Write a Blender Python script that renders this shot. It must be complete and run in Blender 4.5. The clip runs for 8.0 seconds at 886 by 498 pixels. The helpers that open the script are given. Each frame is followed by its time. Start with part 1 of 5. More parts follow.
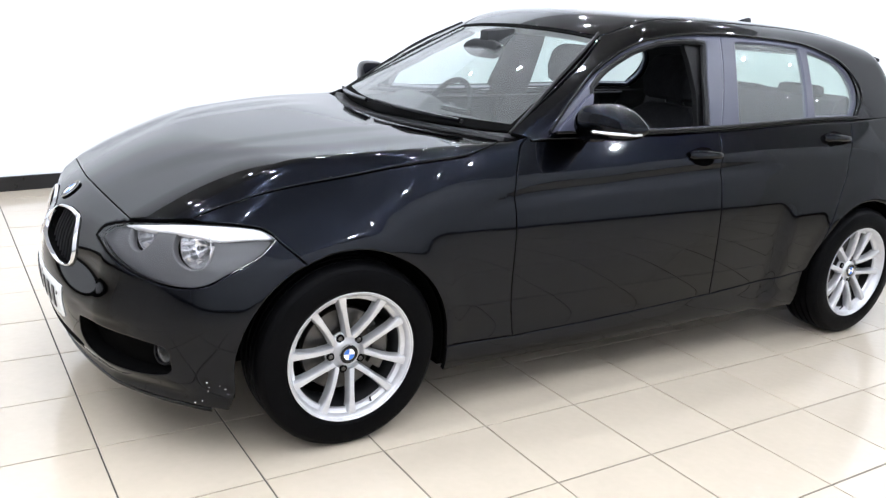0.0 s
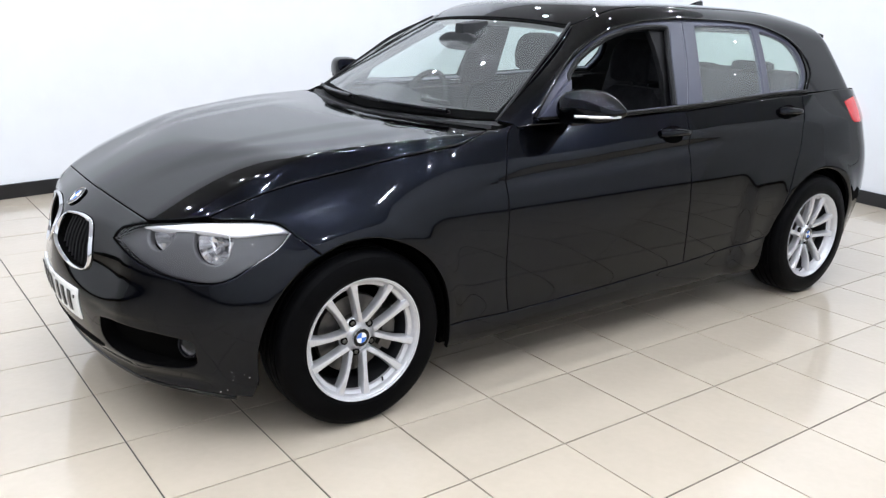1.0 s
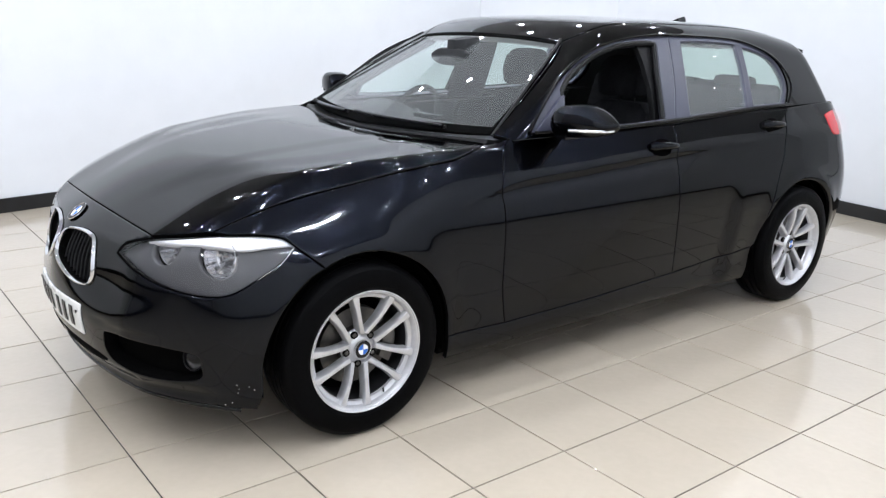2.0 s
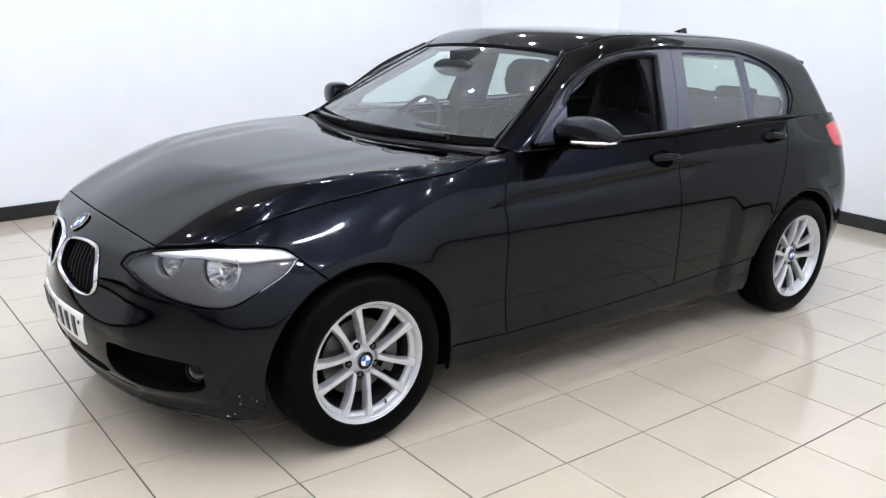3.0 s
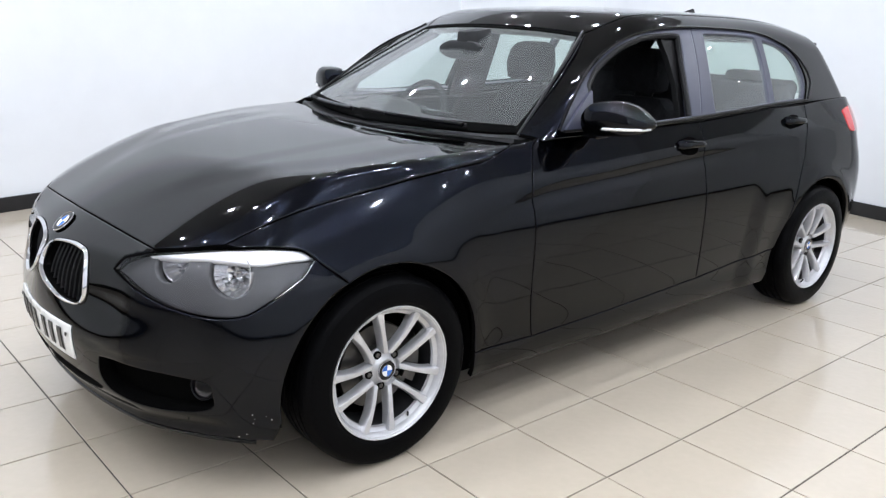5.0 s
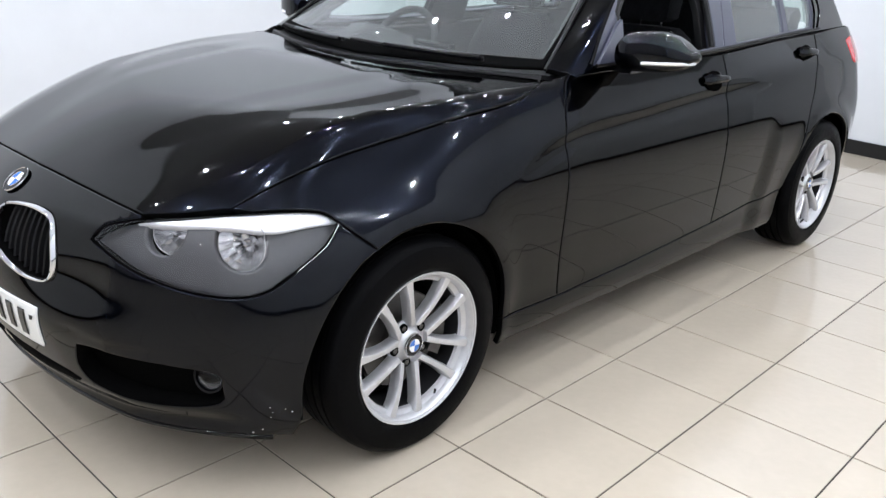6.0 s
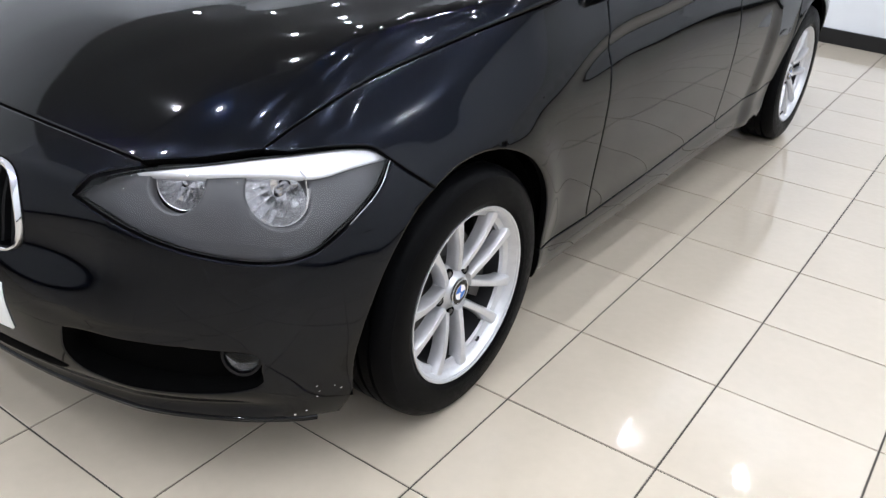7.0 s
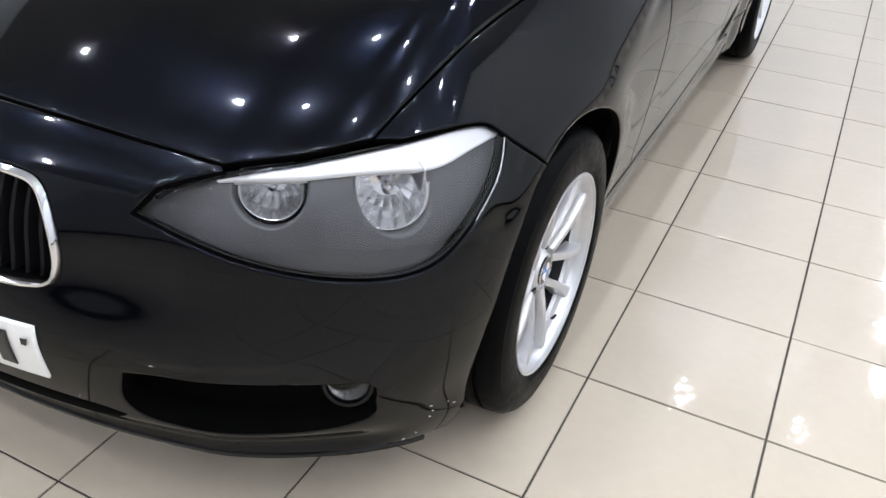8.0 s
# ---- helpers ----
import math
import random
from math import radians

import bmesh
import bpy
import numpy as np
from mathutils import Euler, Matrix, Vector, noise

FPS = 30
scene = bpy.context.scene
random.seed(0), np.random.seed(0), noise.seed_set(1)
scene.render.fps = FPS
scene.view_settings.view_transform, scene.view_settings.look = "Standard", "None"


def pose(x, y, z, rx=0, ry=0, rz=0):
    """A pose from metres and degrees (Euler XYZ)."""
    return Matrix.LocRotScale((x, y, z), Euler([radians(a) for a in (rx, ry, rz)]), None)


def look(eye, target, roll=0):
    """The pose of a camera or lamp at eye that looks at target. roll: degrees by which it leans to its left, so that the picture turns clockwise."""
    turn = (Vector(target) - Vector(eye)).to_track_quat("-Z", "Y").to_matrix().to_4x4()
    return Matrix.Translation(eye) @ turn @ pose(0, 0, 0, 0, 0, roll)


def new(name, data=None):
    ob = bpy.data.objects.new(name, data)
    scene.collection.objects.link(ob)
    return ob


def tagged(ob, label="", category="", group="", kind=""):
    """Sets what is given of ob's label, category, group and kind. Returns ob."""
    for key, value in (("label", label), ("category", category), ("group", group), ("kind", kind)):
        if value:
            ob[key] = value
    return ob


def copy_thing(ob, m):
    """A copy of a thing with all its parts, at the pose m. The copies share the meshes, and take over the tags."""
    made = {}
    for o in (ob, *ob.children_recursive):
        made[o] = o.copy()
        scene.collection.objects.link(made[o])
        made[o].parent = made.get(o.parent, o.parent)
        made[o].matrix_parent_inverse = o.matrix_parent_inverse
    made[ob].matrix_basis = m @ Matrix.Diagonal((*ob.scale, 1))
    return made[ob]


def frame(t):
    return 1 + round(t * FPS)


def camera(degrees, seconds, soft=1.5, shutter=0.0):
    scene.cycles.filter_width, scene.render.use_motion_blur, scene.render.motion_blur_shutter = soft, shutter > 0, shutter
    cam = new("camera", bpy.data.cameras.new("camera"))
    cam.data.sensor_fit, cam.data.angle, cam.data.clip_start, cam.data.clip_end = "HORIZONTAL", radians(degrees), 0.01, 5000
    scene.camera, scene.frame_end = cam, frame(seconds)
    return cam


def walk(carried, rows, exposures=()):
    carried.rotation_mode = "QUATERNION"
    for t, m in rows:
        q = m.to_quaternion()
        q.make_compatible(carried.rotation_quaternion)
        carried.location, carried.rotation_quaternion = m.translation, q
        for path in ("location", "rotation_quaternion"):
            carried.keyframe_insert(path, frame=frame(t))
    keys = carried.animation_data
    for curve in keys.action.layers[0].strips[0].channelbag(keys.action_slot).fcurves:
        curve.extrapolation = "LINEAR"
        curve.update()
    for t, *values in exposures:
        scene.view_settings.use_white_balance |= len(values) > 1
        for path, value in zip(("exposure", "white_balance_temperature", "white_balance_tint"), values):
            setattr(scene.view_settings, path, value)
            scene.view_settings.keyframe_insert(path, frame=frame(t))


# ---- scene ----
cam = camera(56.1, 8.0, soft=1.3, shutter=0.3)
PATH = [
    (0, (-1.098, -3.106, 1.403), (-0.071, -1.479, 0.856), 3.8),
    (0.5, (-1.237, -3.115, 1.417), (-0.149, -1.535, 0.85), 2.7),
    (1, (-1.342, -3.147, 1.426), (-0.214, -1.595, 0.859), 1.6),
    (1.5, (-1.401, -3.154, 1.435), (-0.245, -1.62, 0.879), 1.3),
    (2, (-1.437, -3.14, 1.439), (-0.26, -1.615, 0.902), 1.6),
    (3.5, (-1.449, -3.122, 1.454), (-0.267, -1.593, 0.939), 1.8),
    (4, (-1.454, -3.068, 1.443), (-0.263, -1.546, 0.93), 1.8),
    (5.5, (-1.453, -2.584, 1.393), (-0.154, -1.186, 0.795), 1.9),
    (6, (-1.45, -2.319, 1.371), (-0.095, -1.023, 0.676), 2.4),
    (6.5, (-1.437, -2.068, 1.342), (-0.037, -0.891, 0.535), 2.7),
    (7, (-1.433, -1.777, 1.327), (0.021, -0.766, 0.397), 3.2),
    (7.5, (-1.432, -1.524, 1.308), (0.071, -0.665, 0.307), 3.4),
    (8, (-1.42, -1.27, 1.295), (0.1, -0.546, 0.217), 3.2),
]
walk(cam, [(t, look(eye, target, roll)) for t, eye, target, roll in PATH],
     exposures=[(0, 0.46), (0.5, 0.31), (1, 0.15), (1.5, 0.03), (5.5, 0.05), (6.5, 0.07), (8, 0.03)])

# ---- light ----
LIGHT = 59.0
world = bpy.data.worlds.new("world")
scene.world = world
world.use_nodes = True
world.node_tree.nodes["Background"].inputs[0].default_value = (0.9, 0.95, 1.0, 1)
world.node_tree.nodes["Background"].inputs[1].default_value = 0.05
scene.view_settings.exposure = 0.0


# ---- materials ----
def material(name, colour=(0.5, 0.5, 0.5), rough=0.5, metal=0.0, coat=0.0, spec=0.5, vary=0.0, scale=20.0, rough_vary=0.0, bump=0.0, bump_scale=200.0, per_object=0.0, glow=0.0):
    m = bpy.data.materials.new(name)
    m.use_nodes = True
    n, l = m.node_tree.nodes, m.node_tree.links
    b = n["Principled BSDF"]
    b.inputs["Base Color"].default_value = (*colour, 1)
    b.inputs["Roughness"].default_value = rough
    b.inputs["Metallic"].default_value = metal
    b.inputs["Coat Weight"].default_value = coat
    b.inputs["Coat Roughness"].default_value = 0.02
    b.inputs["Specular IOR Level"].default_value = spec
    if glow:
        b.inputs["Emission Color"].default_value = (0.915, 0.967, 1.07, 1)
        b.inputs["Emission Strength"].default_value = glow
    place = n.new("ShaderNodeTexCoord").outputs["Object"]
    if vary or rough_vary:
        big, fine = n.new("ShaderNodeTexNoise"), n.new("ShaderNodeTexNoise")
        big.inputs["Scale"].default_value, fine.inputs["Scale"].default_value = scale * 0.18, scale
        big.inputs["Detail"].default_value, fine.inputs["Detail"].default_value = 3, 6
        both = n.new("ShaderNodeMath")
        both.operation = "ADD"
        for i, tex in enumerate((big, fine)):
            l.new(place, tex.inputs["Vector"])
            l.new(tex.outputs["Fac"], both.inputs[i])
        if vary:
            ramp = n.new("ShaderNodeMapRange")
            ramp.inputs["From Min"].default_value, ramp.inputs["From Max"].default_value = 0.7, 1.3
            ramp.inputs["To Min"].default_value, ramp.inputs["To Max"].default_value = 1 - vary, 1 + vary
            l.new(both.outputs[0], ramp.inputs["Value"])
            value = ramp.outputs[0]
            if per_object:
                info, rnd, mul = n.new("ShaderNodeObjectInfo"), n.new("ShaderNodeMapRange"), n.new("ShaderNodeMath")
                rnd.inputs["To Min"].default_value, rnd.inputs["To Max"].default_value = 1 - per_object, 1 + per_object
                mul.operation = "MULTIPLY"
                l.new(info.outputs["Random"], rnd.inputs["Value"])
                l.new(rnd.outputs[0], mul.inputs[0])
                l.new(value, mul.inputs[1])
                value = mul.outputs[0]
            mix = n.new("ShaderNodeVectorMath")
            mix.operation = "SCALE"
            mix.inputs[0].default_value = colour
            l.new(value, mix.inputs["Scale"])
            l.new(mix.outputs[0], b.inputs["Base Color"])
        if rough_vary:
            ramp = n.new("ShaderNodeMapRange")
            ramp.inputs["From Min"].default_value, ramp.inputs["From Max"].default_value = 0.7, 1.3
            ramp.inputs["To Min"].default_value, ramp.inputs["To Max"].default_value = max(0, rough - rough_vary), rough + rough_vary
            l.new(both.outputs[0], ramp.inputs["Value"])
            l.new(ramp.outputs[0], b.inputs["Roughness"])
    if bump:
        tex, bm = n.new("ShaderNodeTexNoise"), n.new("ShaderNodeBump")
        tex.inputs["Scale"].default_value, bm.inputs["Strength"].default_value, bm.inputs["Distance"].default_value = bump_scale, bump, 0.002
        tex.inputs["Detail"].default_value = 4
        l.new(place, tex.inputs["Vector"])
        l.new(tex.outputs["Fac"], bm.inputs["Height"])
        l.new(bm.outputs[0], b.inputs["Normal"])
    return m


def glass(name, tint, ior=1.5, pale_veil=0.0):
    """A thin pane: clear through, with a mirror film that grows towards the edge-on view."""
    m = bpy.data.materials.new(name)
    m.use_nodes = True
    n, l = m.node_tree.nodes, m.node_tree.links
    n.remove(n["Principled BSDF"])
    clear, shine, film, mix = (n.new("ShaderNode" + k) for k in ("BsdfTransparent", "BsdfGlossy", "LayerWeight", "MixShader"))
    clear.inputs["Color"].default_value = (*tint, 1)
    shine.inputs["Roughness"].default_value = 0.0
    film.inputs["Blend"].default_value = 0.5
    power, gain = n.new("ShaderNodeMath"), n.new("ShaderNodeMath")
    power.operation, gain.operation = "POWER", "MULTIPLY_ADD"
    power.inputs[1].default_value = 5.0
    base = ((ior - 1) / (ior + 1)) ** 2
    gain.inputs[1].default_value, gain.inputs[2].default_value = 1 - base, base
    l.new(film.outputs["Facing"], power.inputs[0])
    l.new(power.outputs[0], gain.inputs[0])
    l.new(gain.outputs[0], mix.inputs[0])
    l.new(clear.outputs[0], mix.inputs[1])
    l.new(shine.outputs[0], mix.inputs[2])
    out = mix
    # Even pale film, colour put in for the haze of room reflections.
    if pale_veil:
        haze, veil = n.new("ShaderNodeBsdfDiffuse"), n.new("ShaderNodeMixShader")
        haze.inputs["Color"].default_value = (0.55, 0.58, 0.58, 1)
        veil.inputs[0].default_value = pale_veil
        l.new(mix.outputs[0], veil.inputs[1])
        l.new(haze.outputs[0], veil.inputs[2])
        out = veil
    l.new(out.outputs[0], n["Material Output"].inputs["Surface"])
    return m


paint = material("black_metallic_paint", (0.0040, 0.0050, 0.0081), 0.21, 1.0, 1.0, 0.5, vary=0.04, scale=900)
paint_nodes = paint.node_tree.nodes["Principled BSDF"].inputs
paint_nodes["Specular Tint"].default_value = (0.03, 0.034, 0.045, 1)
paint_nodes["Coat IOR"].default_value = 1.285
paint_nodes["Coat Roughness"].default_value = 0.04
gloss_black = material("gloss_black", (0.004, 0.004, 0.005), 0.12, spec=0.25, rough_vary=0.04, vary=0.2)
trim_black = material("black_plastic", (0.005, 0.005, 0.0055), 0.5, spec=0.2, vary=0.25, bump=0.15, bump_scale=500, rough_vary=0.08)
# Near-black for dark parts, and for shade painted into gaps and recesses.
deep_black = material("dark_cavity", (0.0015, 0.0015, 0.0015), 0.9, spec=0.03, vary=0.3)
cabin = material("cabin_plastic", (0.02, 0.0205, 0.022), 0.65, spec=0.2, vary=0.2, bump=0.04, bump_scale=90)
cloth = material("seat_cloth", (0.016, 0.016, 0.018), 0.95, spec=0.1, vary=0.3, scale=120, bump=0.2, bump_scale=300)
lining = material("roof_lining", (0.25, 0.25, 0.25), 0.9, vary=0.1)
pillar_film = material("satin_pillar", (0.042, 0.045, 0.068), 0.32, spec=0.35, vary=0.04)
rubber = material("tyre_rubber", (0.0025, 0.0025, 0.0028), 0.40, spec=0.03, vary=0.3, scale=60, rough_vary=0.12, bump=0.25, bump_scale=300)
alloy = material("silver_alloy", (0.60, 0.60, 0.615), 0.36, 0.70, vary=0.06, scale=60, rough_vary=0.05)
disc_steel = material("brake_steel", (0.11, 0.105, 0.10), 0.4, 0.9, vary=0.25, scale=30, rough_vary=0.1)
chrome = material("chrome", (0.66, 0.66, 0.68), 0.07, 1.0, rough_vary=0.03)
brow_silver = material("bright_silver_plastic", (0.70, 0.70, 0.72), 0.3, 0.25, vary=0.03)
silver = material("satin_silver", (0.85, 0.85, 0.86), 0.25, 0.75, rough_vary=0.05, vary=0.03)
reflector_silver = material("bright_reflector", (0.93, 0.93, 0.94), 0.16, 0.85, rough_vary=0.04, vary=0.03)
lamp_grey = material("lamp_housing_grey", (0.060, 0.060, 0.064), 0.42, vary=0.1, rough_vary=0.05)
plate_white = material("plate_white", (0.78, 0.78, 0.76), 0.3, coat=0.4, vary=0.04, rough_vary=0.05)
plate_ink = material("plate_ink", (0.01, 0.01, 0.01), 0.35, vary=0.2)
blue = material("badge_blue", (0.03, 0.14, 0.5), 0.25, coat=0.5, vary=0.05)
white = material("badge_white", (0.8, 0.8, 0.8), 0.25, coat=0.5, vary=0.03)
red_lens = material("red_lens", (0.55, 0.015, 0.02), 0.12, coat=0.6, vary=0.1)
wall_paint = material("white_wall_paint", (0.705, 0.723, 0.745), 0.6, vary=0.02, scale=6, bump=0.12, bump_scale=90, rough_vary=0.08)
# Grey stands in for the dimmer west end, which only the bumper mirrors.
dimmed_wall = material("dimmed_wall_paint", (0.42, 0.42, 0.43), 0.6, vary=0.05, scale=6)
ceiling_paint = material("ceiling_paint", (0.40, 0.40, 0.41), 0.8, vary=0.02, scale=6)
skirting_black = material("black_skirting", (0.008, 0.008, 0.009), 0.35, vary=0.3, rough_vary=0.1)
tile_cream = material("cream_polished_tile", (0.50, 0.436, 0.346), 0.28, 0.0, 0.85, 0.15, vary=0.03, scale=30, per_object=0.025)
tile_nodes, tile_links = tile_cream.node_tree.nodes, tile_cream.node_tree.links
ripple, relief = tile_nodes.new("ShaderNodeTexNoise"), tile_nodes.new("ShaderNodeBump")
ripple.inputs["Scale"].default_value, ripple.inputs["Detail"].default_value = 45, 0
relief.inputs["Strength"].default_value, relief.inputs["Distance"].default_value = 0.6, 0.0006
tile_links.new(tile_nodes.new("ShaderNodeNewGeometry").outputs["Position"], ripple.inputs["Vector"])
tile_nodes["Principled BSDF"].inputs["Coat IOR"].default_value = 1.52
tile_links.new(ripple.outputs["Fac"], relief.inputs["Height"])
tile_links.new(relief.outputs[0], tile_nodes["Principled BSDF"].inputs["Coat Normal"])
grout = material("dark_grout", (0.055, 0.048, 0.040), 0.85, vary=0.35, scale=14)
screen_glass = glass("windscreen_glass", (0.90, 0.965, 0.94), 1.52, pale_veil=0.10)
side_glass = glass("side_glass", (0.76, 0.87, 0.83), 1.52, pale_veil=0.19)
# Rim alloy again, with the shade behind the spokes put into its colour.
barrel_shade = material("shaded_alloy", (0.035, 0.035, 0.037), 0.5, 0.6, vary=0.2, rough_vary=0.1)
lens_glass = glass("lamp_lens", (0.93, 0.93, 0.94), 1.45)
downlight = material("downlight_glow", (1, 1, 1), 0.5, glow=LIGHT * 17.8)

# ---- small makers ----
def mesh_object(name, verts, faces, mat, parent=None, label="", normals=None, smooth=True):
    me = bpy.data.meshes.new(name)
    me.from_pydata([tuple(map(float, v)) for v in verts], [], [tuple(map(int, f)) for f in faces])
    me.materials.append(mat)
    if smooth:
        me.shade_smooth()
    if normals is not None:
        me.normals_split_custom_set_from_vertices([tuple(map(float, v)) for v in normals])
    me.update()
    ob = new(name, me)
    ob.parent = parent
    if label:
        tagged(ob, label)
    return ob


def part(name, bm, mat, parent=None, label="", smooth=True, bevel=0.0):
    """Links a bmesh as one mesh object under a thing or a part."""
    if bevel:
        bmesh.ops.bevel(bm, geom=list(bm.edges), offset=bevel, segments=2, profile=0.6, affect="EDGES", clamp_overlap=True)
    bmesh.ops.recalc_face_normals(bm, faces=list(bm.faces))
    me = bpy.data.meshes.new(name)
    bm.to_mesh(me)
    bm.free()
    me.materials.append(mat)
    if smooth:
        me.shade_smooth()
        me.set_sharp_from_angle(angle=radians(35))
    ob = new(name, me)
    ob.parent = parent
    if label:
        tagged(ob, label)
    return ob


def empty(name, parent=None, m=None):
    ob = new(name)
    ob.empty_display_size = 0.1
    ob.parent = parent
    if m is not None:
        ob.matrix_basis = m
    return ob


def box(bm, lo, hi, m=None):
    made = bmesh.ops.create_cube(bm, size=1.0)["verts"]
    for v in made:
        v.co = Vector([l + (h - l) * (c + 0.5) for l, h, c in zip(lo, hi, v.co)])
        if m is not None:
            v.co = m @ v.co
    return made


def lathe(bm, profile, m=None, steps=48, closed=False):
    """Turns a profile of (radius, height) about the local z axis."""
    rings = []
    for k in range(steps):
        c, s = math.cos(2 * math.pi * k / steps), math.sin(2 * math.pi * k / steps)
        rings.append([bm.verts.new((m @ Vector((r * c, r * s, h))) if m is not None else (r * c, r * s, h)) for r, h in profile])
    n = len(profile)
    for k in range(steps):
        a, b = rings[k], rings[(k + 1) % steps]
        for i in range(n if closed else n - 1):
            j = (i + 1) % n
            bm.faces.new((a[i], b[i], b[j], a[j]))
    return rings


def loft(bm, rings, cap=True):
    made = [[bm.verts.new(p) for p in ring] for ring in rings]
    n = len(made[0])
    for a, b in zip(made, made[1:]):
        for i in range(n):
            bm.faces.new((a[i], a[(i + 1) % n], b[(i + 1) % n], b[i]))
    if cap:
        bm.faces.new(made[0][::-1])
        bm.faces.new(made[-1])
    return made


def spline(points, gap=0.015, closed=False):
    """Evenly spaced points on a smooth line through a few."""
    p = np.array(points, float)
    if len(p) == 2:
        n = max(2, int(np.linalg.norm(p[1] - p[0]) / gap) + 1)
        return p[0] + np.linspace(0, 1, n)[:, None] * (p[1] - p[0])
    if closed:
        p = np.vstack([p[-1], p, p[0], p[1]])
    else:
        p = np.vstack([2 * p[0] - p[1], p, 2 * p[-1] - p[-2]])
    out = []
    for a, b, c, d in zip(p, p[1:], p[2:], p[3:]):
        n = max(2, int(np.linalg.norm(c - b) / gap) + 1)
        t = np.linspace(0, 1, n, endpoint=False)[:, None]
        out.append(0.5 * (2 * b + (c - a) * t + (2 * a - 5 * b + 4 * c - d) * t ** 2 + (3 * b - a - 3 * c + d) * t ** 3))
    out = np.vstack(out)
    return out if closed else np.vstack([out, p[-2]])


def tube(bm, points, radius, sides=8):
    pts = [Vector(p) for p in points]
    rings = []
    for i, p in enumerate(pts):
        d = (pts[min(i + 1, len(pts) - 1)] - pts[max(i - 1, 0)]).normalized()
        u = d.cross(Vector((0.123, 0.31, 1))).normalized()
        v = d.cross(u)
        rings.append([p + radius * (math.cos(2 * math.pi * k / sides) * u + math.sin(2 * math.pi * k / sides) * v) for k in range(sides)])
    return loft(bm, rings)


# ---- the form of the bodywork ----
def curve(xs, ys):
    """A natural cubic spline through a few profile points, straight beyond its ends."""
    xs, ys = np.array(xs, float), np.array(ys, float)
    n, h = len(xs), np.diff(xs)
    m = np.eye(n)
    b = np.zeros(n)
    for i in range(1, n - 1):
        m[i, i - 1:i + 2] = h[i - 1], 2 * (h[i - 1] + h[i]), h[i]
        b[i] = 6 * ((ys[i + 1] - ys[i]) / h[i] - (ys[i] - ys[i - 1]) / h[i - 1])
    s = np.linalg.solve(m, b)

    def value(x):
        x = np.asarray(x, float)
        i = np.clip(np.searchsorted(xs, x) - 1, 0, n - 2)
        u, v, d = xs[i + 1] - x, x - xs[i], h[i]
        c = np.clip(x, xs[0], xs[-1])
        u, v = xs[i + 1] - c, c - xs[i]
        y = s[i] * u ** 3 / 6 / d + s[i + 1] * v ** 3 / 6 / d + (ys[i] / d - s[i] * d / 6) * u + (ys[i + 1] / d - s[i + 1] * d / 6) * v
        lo = (ys[1] - ys[0]) / h[0] - h[0] * s[1] / 6
        hi = (ys[-1] - ys[-2]) / h[-1] + h[-1] * s[-2] / 6
        return y + np.where(x < xs[0], (x - xs[0]) * lo, 0) + np.where(x > xs[-1], (x - xs[-1]) * hi, 0)
    return value


def smax(a, b, k):
    return np.maximum(a, b) + np.maximum(k - np.abs(a - b), 0) ** 2 / (4 * k)


def soft(v, k):
    """v above nought, nothing below, with a rounded knee of about k."""
    return 0.5 * (v + np.sqrt(v * v + k * k)) - 0.5 * k


def step(v, a, b):
    t = np.clip((v - a) / (b - a), 0, 1)
    return t * t * (3 - 2 * t)


# the car's form: x runs back from the front axle, a is the distance from the middle plane, z up
plan_width = curve([-0.8, -0.45, -0.2, 0, 0.4, 0.9, 1.6, 2.2, 2.69, 3.0, 3.3, 3.6], [0.80, 0.84, 0.8615, 0.868, 0.8725, 0.8755, 0.878, 0.8795, 0.878, 0.866, 0.838, 0.79])
low_tuck = curve([0.1, 0.18, 0.23, 0.29, 0.36, 0.5, 0.66, 0.8], [0.11, 0.066, 0.050, 0.046, 0.036, 0.015, 0.001, 0.0])
nose_line = curve([0.12, 0.2, 0.3, 0.40, 0.46, 0.55, 0.62, 0.68, 0.73, 0.78, 0.86], [-0.70, -0.745, -0.779, -0.797, -0.801, -0.792, -0.780, -0.759, -0.722, -0.65, -0.50])
hood_line = curve([-0.75, -0.65, -0.55, -0.47, -0.35, -0.22, 0.04, 0.3, 0.6], [0.70, 0.773, 0.826, 0.860, 0.892, 0.917, 0.951, 0.975, 0.989])
hood_crown = curve([-0.7, -0.3, 0.2, 0.6], [0.013, 0.008, 0.006, 0.005])
shoulder_line = curve([-0.5, -0.25, 0.0, 0.2, 0.4, 0.62, 0.9, 1.3, 2.0, 3.0], [0.60, 0.612, 0.655, 0.725, 0.795, 0.848, 0.866, 0.887, 0.908, 0.91])
shoulder_lean = curve([-0.5, -0.2, 0.05, 0.3, 0.6, 1.0], [0.78, 0.75, 0.66, 0.52, 0.41, 0.40])
dome_edge = curve([-0.55, -0.37, -0.22, 0, 0.3, 0.55], [0.20, 0.29, 0.40, 0.53, 0.565, 0.58])
spine_edge = curve([-0.6, -0.3, 0.0, 0.3, 0.55], [0.21, 0.26, 0.31, 0.345, 0.37])
tail_line = curve([0.2, 0.35, 0.55, 0.7, 0.85, 0.95, 1.05], [3.46, 3.53, 3.56, 3.53, 3.47, 3.42, 3.35])
roof_line = curve([0.9, 1.15, 1.4, 1.7, 2.0, 2.4, 2.8, 3.1], [1.29, 1.393, 1.447, 1.465, 1.463, 1.450, 1.405, 1.347])
glass_width = curve([0.6, 1.1, 1.7, 2.2, 2.6, 3.0, 3.3], [0.79, 0.80, 0.804, 0.797, 0.778, 0.745, 0.715])


